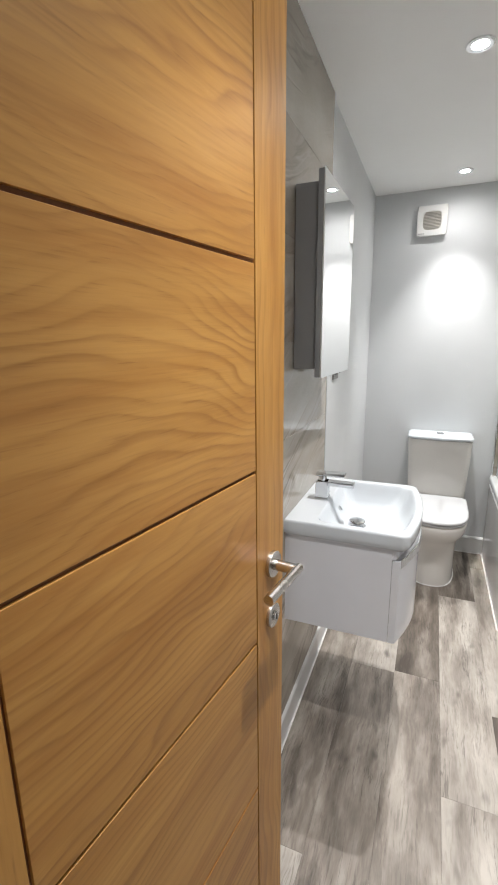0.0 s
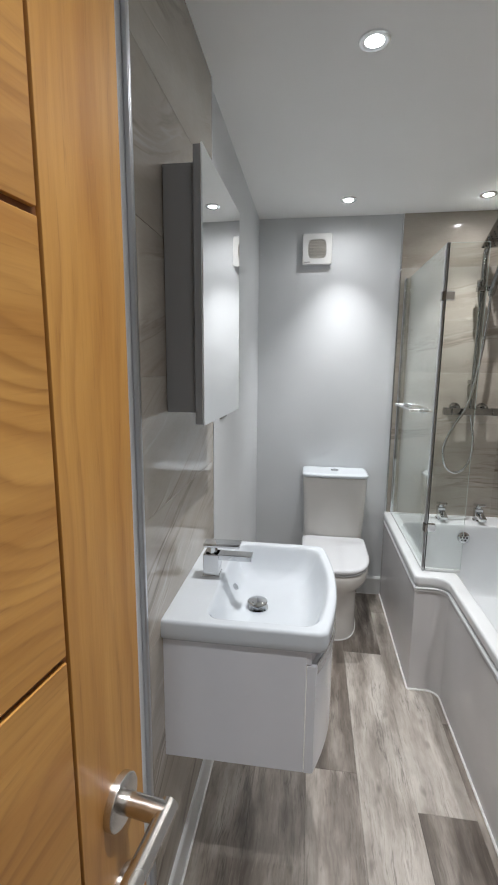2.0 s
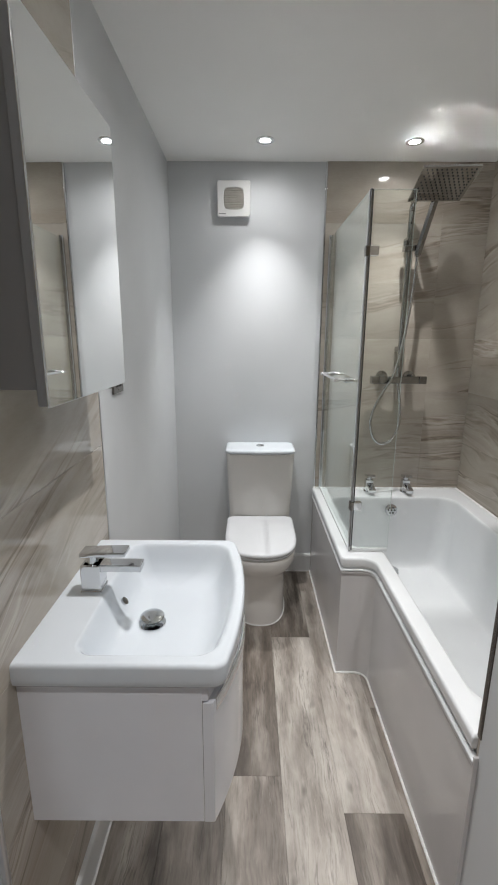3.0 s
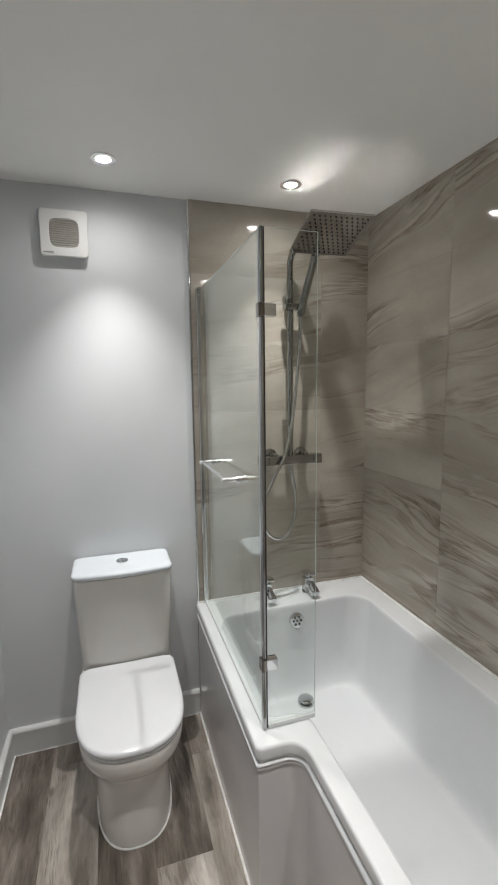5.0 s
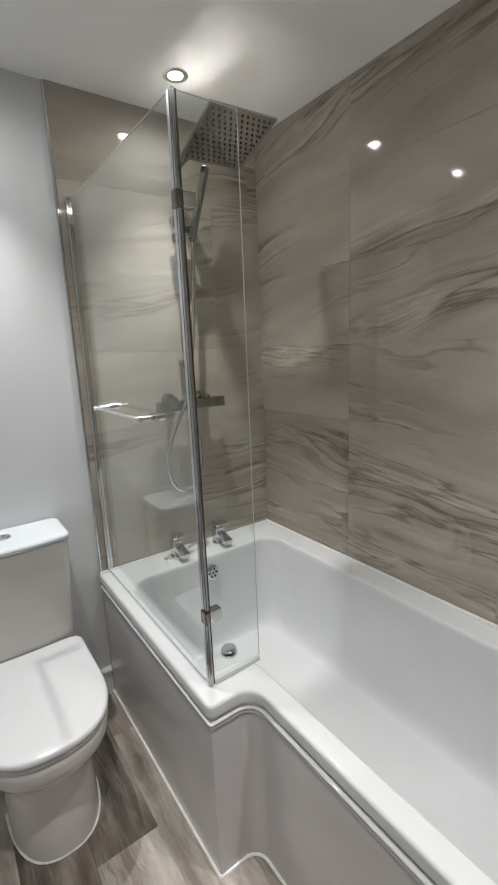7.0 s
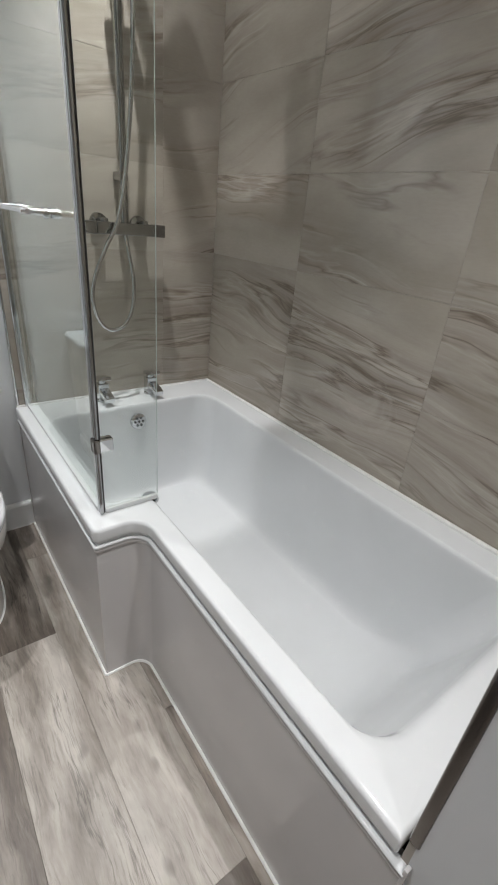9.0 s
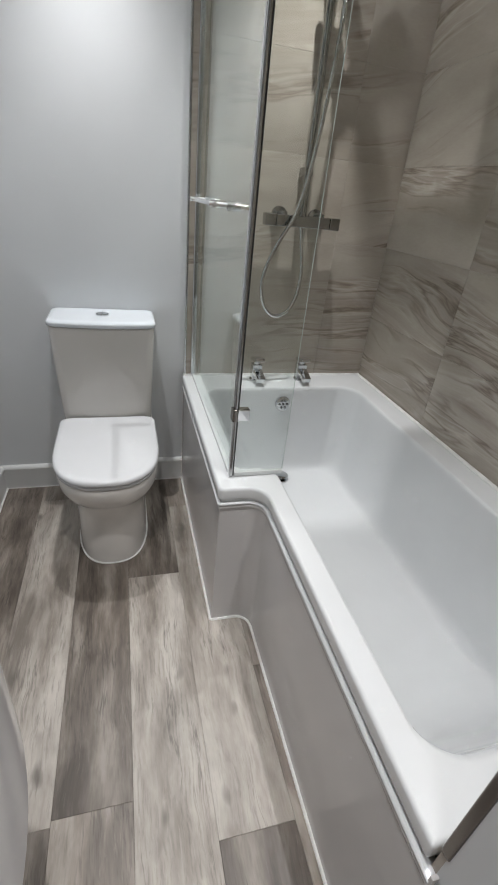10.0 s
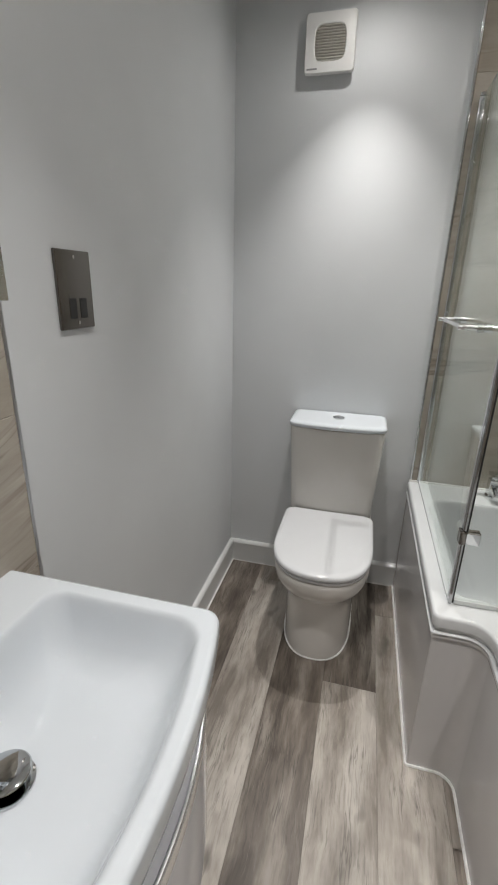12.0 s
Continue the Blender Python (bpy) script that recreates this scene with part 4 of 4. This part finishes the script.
part("drip_seal", box(0.010, 0.157, -0.420, -0.410, 0.0015, 0.0155, 0.002), DRIP, screen, "frosted plastic drip seal")
part("glass_edge", box(0.157, 0.1578, -0.4165, -0.4135, 0.016, TOP), GLASS_EDGE, screen, smooth=0)
part("glass_edge", box(0.010, 0.157, -0.4165, -0.4135, TOP, TOP + 0.0008), GLASS_EDGE, screen, smooth=0)
part("glass_edge", box(-0.0015, 0.0015, -0.396, 0.368, TOP, TOP + 0.0008), GLASS_EDGE, screen, smooth=0)
for hz in (1.715 - RIM, 0.748 - RIM):
    hinge = part("hinge", box(-0.004, 0.038, -0.427, -0.403, hz - 0.017, hz + 0.017, 0.003), CHROME, screen, "square chrome glass hinge")
    part("hinge_knuckle", box(-0.0105, 0.006, -0.4285, -0.4015, hz - 0.018, hz + 0.018, 0.003), NICKEL, hinge)
# towel bar through the fixed pane
BZ_BAR = 1.236 - RIM
bar = part("towel_bar", tube([(-0.046, -0.215, BZ_BAR), (-0.046, 0.150, BZ_BAR)], 0.0065, 14), BRIGHT_STRIP, screen, "slim chrome towel bar")
for by in (-0.205, 0.140):
    part("stand_off", tube([(-0.060, by, BZ_BAR), (0.016, by, BZ_BAR)], 0.0072, 14), BRIGHT_STRIP, bar)
    part("washer", tube([(-0.013, by, BZ_BAR), (-0.003, by, BZ_BAR)], 0.012, 16), CHROME, bar)
    part("knob", tube([(0.003, by, BZ_BAR), (0.022, by, BZ_BAR)], 0.012, 16), CHROME, bar)

# ---------------------------------------------------------------- thermostatic shower
shower = thing("shower", 1.238, 3.19, 1.19, "chrome thermostatic shower with a square overhead rose", "shower")
WY = -0.060          # the rail stands this far off the tiles
valve = part("valve_bar", box(-0.108, 0.108, WY - 0.024, WY + 0.022, -0.020, 0.020, 0.003), DARKENED_CHROME, shower, "square chrome thermostatic valve")
for s in (-1, 1):
    part("knob", box(s * 0.129 - 0.020, s * 0.129 + 0.020, WY - 0.025, WY + 0.023, -0.021, 0.021, 0.003), DARKENED_CHROME, valve)
    part("wall_union", lathe([(0.016, WY + 0.01), (0.016, -0.016), (0.030, -0.012), (0.032, -0.002), (0.032, 0.0)], (s * 0.075, 0, 0.014), "y", 24), DARKENED_CHROME, valve)
    part("cap", lathe([(0.014, 0.020), (0.014, 0.030), (0.010, 0.032)], (s * 0.075, WY, 0), "z", 18), DARKENED_CHROME, valve)
# riser rail, swept forward at the top to the rose
HC = Vector((1.249 - 1.238, 2.791 - 3.19, 2.055 - 1.19))
head_m = Matrix.Translation(HC) @ Euler((radians(-17), 0, radians(-3.5))).to_matrix().to_4x4()
riser_pts = [(0, WY, 0.015), (0, WY, 0.3), (0, WY, 0.6), (0, WY, 0.84)]
riser_pts += [(0, WY - 0.05 * (1 - math.cos(a)), 0.84 + 0.05 * math.sin(a)) for a in (0.35, 0.7, 1.05, 1.3)]
joint = head_m @ Vector((0, 0, 0.030))
riser_pts += [(0, WY - 0.09, 0.895), (joint.x, joint.y + 0.06, 0.905), (joint.x, joint.y + 0.015, joint.z + 0.006)]
part("riser_rail", tube(riser_pts, 0.0135, 16), DARKENED_CHROME, shower, "chrome riser pipe with a swept arm")
part("wall_bracket", box(-0.014, 0.014, WY - 0.012, 0.0, 0.15, 0.178, 0.003), DARKENED_CHROME, shower)
part("wall_bracket", box(-0.012, 0.012, WY - 0.012, 0.0, 0.70, 0.725, 0.003), DARKENED_CHROME, shower)

head = part("shower_head", box(-0.116, 0.116, -0.116, 0.116, -0.004, 0.005, 0.0018), HEAD_DARKENED, shower, "square thin chrome rain shower head")
head.matrix_local = head_m
# reflector added on top of the rose, throws lamp light at the ceiling
part("reflector_plate", box(-0.1145, 0.1145, -0.1145, 0.1145, 0.0052, 0.0068, 0.0006), HEAD_REFLECTOR, head)
part("ball_joint", lathe([(0.022, 0.004), (0.022, 0.012), (0.015, 0.018), (0.016, 0.030), (0.012, 0.038)], (0, 0, 0), "z", 24), DARKENED_CHROME, head)
nozzles = bmesh.new()
for i in range(11):
    for j in range(11):
        lathe([(0.0036, -0.0035), (0.0032, -0.0062), (0.0018, -0.0068)], (-0.098 + 0.0196 * i + (0.0098 if j % 2 else 0) * (1 if i < 10 else 0), -0.098 + 0.0196 * j, 0), "z", 8, bm=nozzles)
nz = part("nozzles", nozzles, BLACK, head, "rows of small dark rubber nozzles")
tagged(nz, kind="stuff")

# sliding holder, hand shower and hose
slider = part("slider", box(-0.030, 0.046, WY - 0.030, WY + 0.014, 0.655, 0.682, 0.004), DARKENED_CHROME, shower)
part("clamp_knob", lathe([(0.012, 0.0), (0.012, 0.022), (0.009, 0.025)], (-0.020, WY - 0.008, 0.682), "z", 16), DARKENED_CHROME, slider)
hs_low, hs_top = Vector((0.036, WY - 0.030, 0.635)), Vector((0.083, WY - 0.080, 0.880))
d = (hs_top - hs_low)
rot = d.to_track_quat("Z", "Y").to_matrix().to_4x4()
hand = part("hand_shower", box(-0.017, 0.017, -0.011, 0.011, 0.0, d.length, 0.004, 3), DARKENED_CHROME, shower, "slim square chrome hand shower")
hand.matrix_local = Matrix.Translation(hs_low) @ rot
part("holder_cone", lathe([(0.012, -0.03), (0.0135, 0.0), (0.015, 0.02), (0.013, 0.03)], (0, 0, 0.02), "z", 18), DARKENED_CHROME, hand)
hose = [(0.036, WY - 0.032, 0.625), (0.030, WY - 0.034, 0.50), (0.014, WY - 0.036, 0.32), (-0.012, WY - 0.038, 0.14), (-0.045, WY - 0.044, 0.02), (-0.090, WY - 0.046, -0.06),
        (-0.132, WY - 0.046, -0.15), (-0.148, WY - 0.045, -0.23), (-0.130, WY - 0.043, -0.31), (-0.085, WY - 0.040, -0.350), (-0.030, WY - 0.036, -0.335), (0.008, WY - 0.030, -0.27), (0.018, WY - 0.022, -0.17), (0.008, WY - 0.010, -0.08), (0.0, WY, -0.018)]
part("hose", tube(curve_points(hose, 8), 0.0075, 10), CHROME, shower, "flexible metal shower hose")

# ---------------------------------------------------------------- wall tiles
TH, JOINT = 0.2917, 0.0009
tile_meshes = {}


def tile_mesh(w, h):
    """A porcelain tile with eased edges: local x along the wall, z up, its face at y = -0.008."""
    key = (round(w, 4), round(h, 4))
    if key not in tile_meshes:
        e, a, b = 0.0007, w / 2, h / 2
        bm = loft([[(-a, 0, -b), (a, 0, -b), (a, 0, b), (-a, 0, b)],
                   [(-a, -0.0074, -b), (a, -0.0074, -b), (a, -0.0074, b), (-a, -0.0074, b)],
                   [(-a + e, -0.008, -b + e), (a - e, -0.008, -b + e), (a - e, -0.008, b - e), (-a + e, -0.008, b - e)]], False, True)
        bmesh.ops.recalc_face_normals(bm, faces=bm.faces)
        me = bpy.data.meshes.new("tile")
        bm.to_mesh(me)
        bm.free()
        me.materials.append(TILE)
        tile_meshes[key] = me
    return tile_meshes[key]


def lay_tiles(wall, cuts, rows, place, along=1.0, shift=0.0, dip=lambda z: 0.0, lift=0.0):
    """Tiles between the cuts along the wall and between the heights; place(u, z) gives a tile's pose.
    The print runs on from tile to tile in most rows, and jumps at some joints."""
    rng = random.Random(round(shift * 10) + 5)
    for u0, u1 in zip(cuts, cuts[1:]):
        for z0, z1 in zip(rows, rows[1:]):
            ob = new("tile", tile_mesh(abs(u1 - u0) - JOINT, z1 - z0 - JOINT))
            ob.matrix_world = place((u0 + u1) / 2, (z0 + z1) / 2)
            ob.parent = wall
            jump = rng.uniform(-0.06, 0.06)
            ob["slab"] = (along * (u0 + u1) / 2 + shift, shift + round(jump * 40), (z0 + z1) / 2 + jump + lift)
            ob["dip"] = float(dip((z0 + z1) / 2))


rows_bath = [0.532 + TH * k for k in range(6)] + [CEIL]
rows_low = [0.116, 0.532 - TH] + rows_bath
part("grout", box(0.816, X_R - 0.001, Y_B - 0.0088, Y_B + 0.001, 0.1, CEIL - 0.001), GROUT, wall_back, smooth=0)
lay_tiles(wall_back, [0.816, 1.419, X_R - 0.012], rows_low[1:], lambda u, z: pose(u, Y_B - 0.002, z), 1.0, 3.0, lambda z: -0.05)
part("grout", box(X_R - 0.0108, X_R + 0.001, NIB_Y, Y_B, 0.1, CEIL - 0.001), GROUT, wall_right, smooth=0)
lay_tiles(wall_right, [NIB_Y + 0.01, 2.058, 2.650, Y_B - 0.010], rows_low[1:], lambda u, z: pose(X_R - 0.004, u, z, 0, 0, -90), -1.0, 9.0, lambda z: 0.08 if z < 1.4 else -0.22)
part("grout", box(NIB_X + 0.002, X_R - 0.002, NIB_Y - 0.001, NIB_Y + 0.0108, 0.1, CEIL - 0.001), GROUT, wall_nib, smooth=0)
lay_tiles(wall_nib, [NIB_X + 0.010, 1.06, X_R - 0.012], rows_bath, lambda u, z: pose(u, NIB_Y + 0.004, z, 0, 0, 180), -1.0, 14.0)
part("grout", box(-0.001, 0.0088, 1.268, 1.902, 0.1, CEIL - 0.001), GROUT, wall_left, smooth=0)
lay_tiles(wall_left, [1.268, 1.902], rows_low, lambda u, z: pose(0.002, u, z, 0, 0, 90), 1.0, 20.0, lambda z: -0.34, -0.50)

# ---------------------------------------------------------------- floor planks
plank_meshes = {}


def plank_mesh(w, l, tone):
    key = (round(w, 4), round(l, 4), tone)
    if key not in plank_meshes:
        e, a, b = 0.0007, w / 2, l / 2
        bm = loft([[(-a, -b, -0.004), (a, -b, -0.004), (a, b, -0.004), (-a, b, -0.004)], [(-a, -b, -0.0005), (a, -b, -0.0005), (a, b, -0.0005), (-a, b, -0.0005)],
                   [(-a + e, -b + e, 0), (a - e, -b + e, 0), (a - e, b - e, 0), (-a + e, b - e, 0)]], False, True)
        bmesh.ops.recalc_face_normals(bm, faces=bm.faces)
        me = bpy.data.meshes.new("plank")
        bm.to_mesh(me)
        bm.free()
        me.materials.append(PLANKS[tone])
        plank_meshes[key] = me
    return plank_meshes[key]


# columns of planks: edge, then the end joints from the door to the back wall, with each plank's tone
COLUMNS = [(-0.006, [-1.4, -0.2, 1.02, 2.24, 3.2], [1, 0, 1, 2]),
           (0.175, [-1.4, -0.62, 0.60, 1.845, 3.07, 3.2], [0, 2, 1, 0, 1]),
           (0.357, [-1.4, -0.58, 0.64, 1.858, 3.08, 3.2], [1, 0, 1, 2, 0]),
           (0.538, [-1.4, -1.1, 0.12, 1.34, 2.558, 3.2], [2, 1, 0, 0, 2]),
           (0.722, [-1.4, -0.70, 0.52, 1.742, 2.96, 3.2], [0, 1, 2, 0, 1]),
           (0.905, [-1.4, -0.3, 0.92, 2.14, 3.2], [1, 0, 1, 0]),
           (1.088, [-1.4, -0.3, 0.02], [0, 1]), (1.270, [], [])]
for (x0, ends, tones), (x1, _, _) in zip(COLUMNS, COLUMNS[1:]):
    for y0, y1, tone in zip(ends, ends[1:], tones):
        ob = new("plank", plank_mesh(x1 - x0 - 0.0004, y1 - y0 - 0.0004, tone))
        ob.matrix_world = pose((x0 + x1) / 2, (y0 + y1) / 2, 0)
        ob.parent = floor
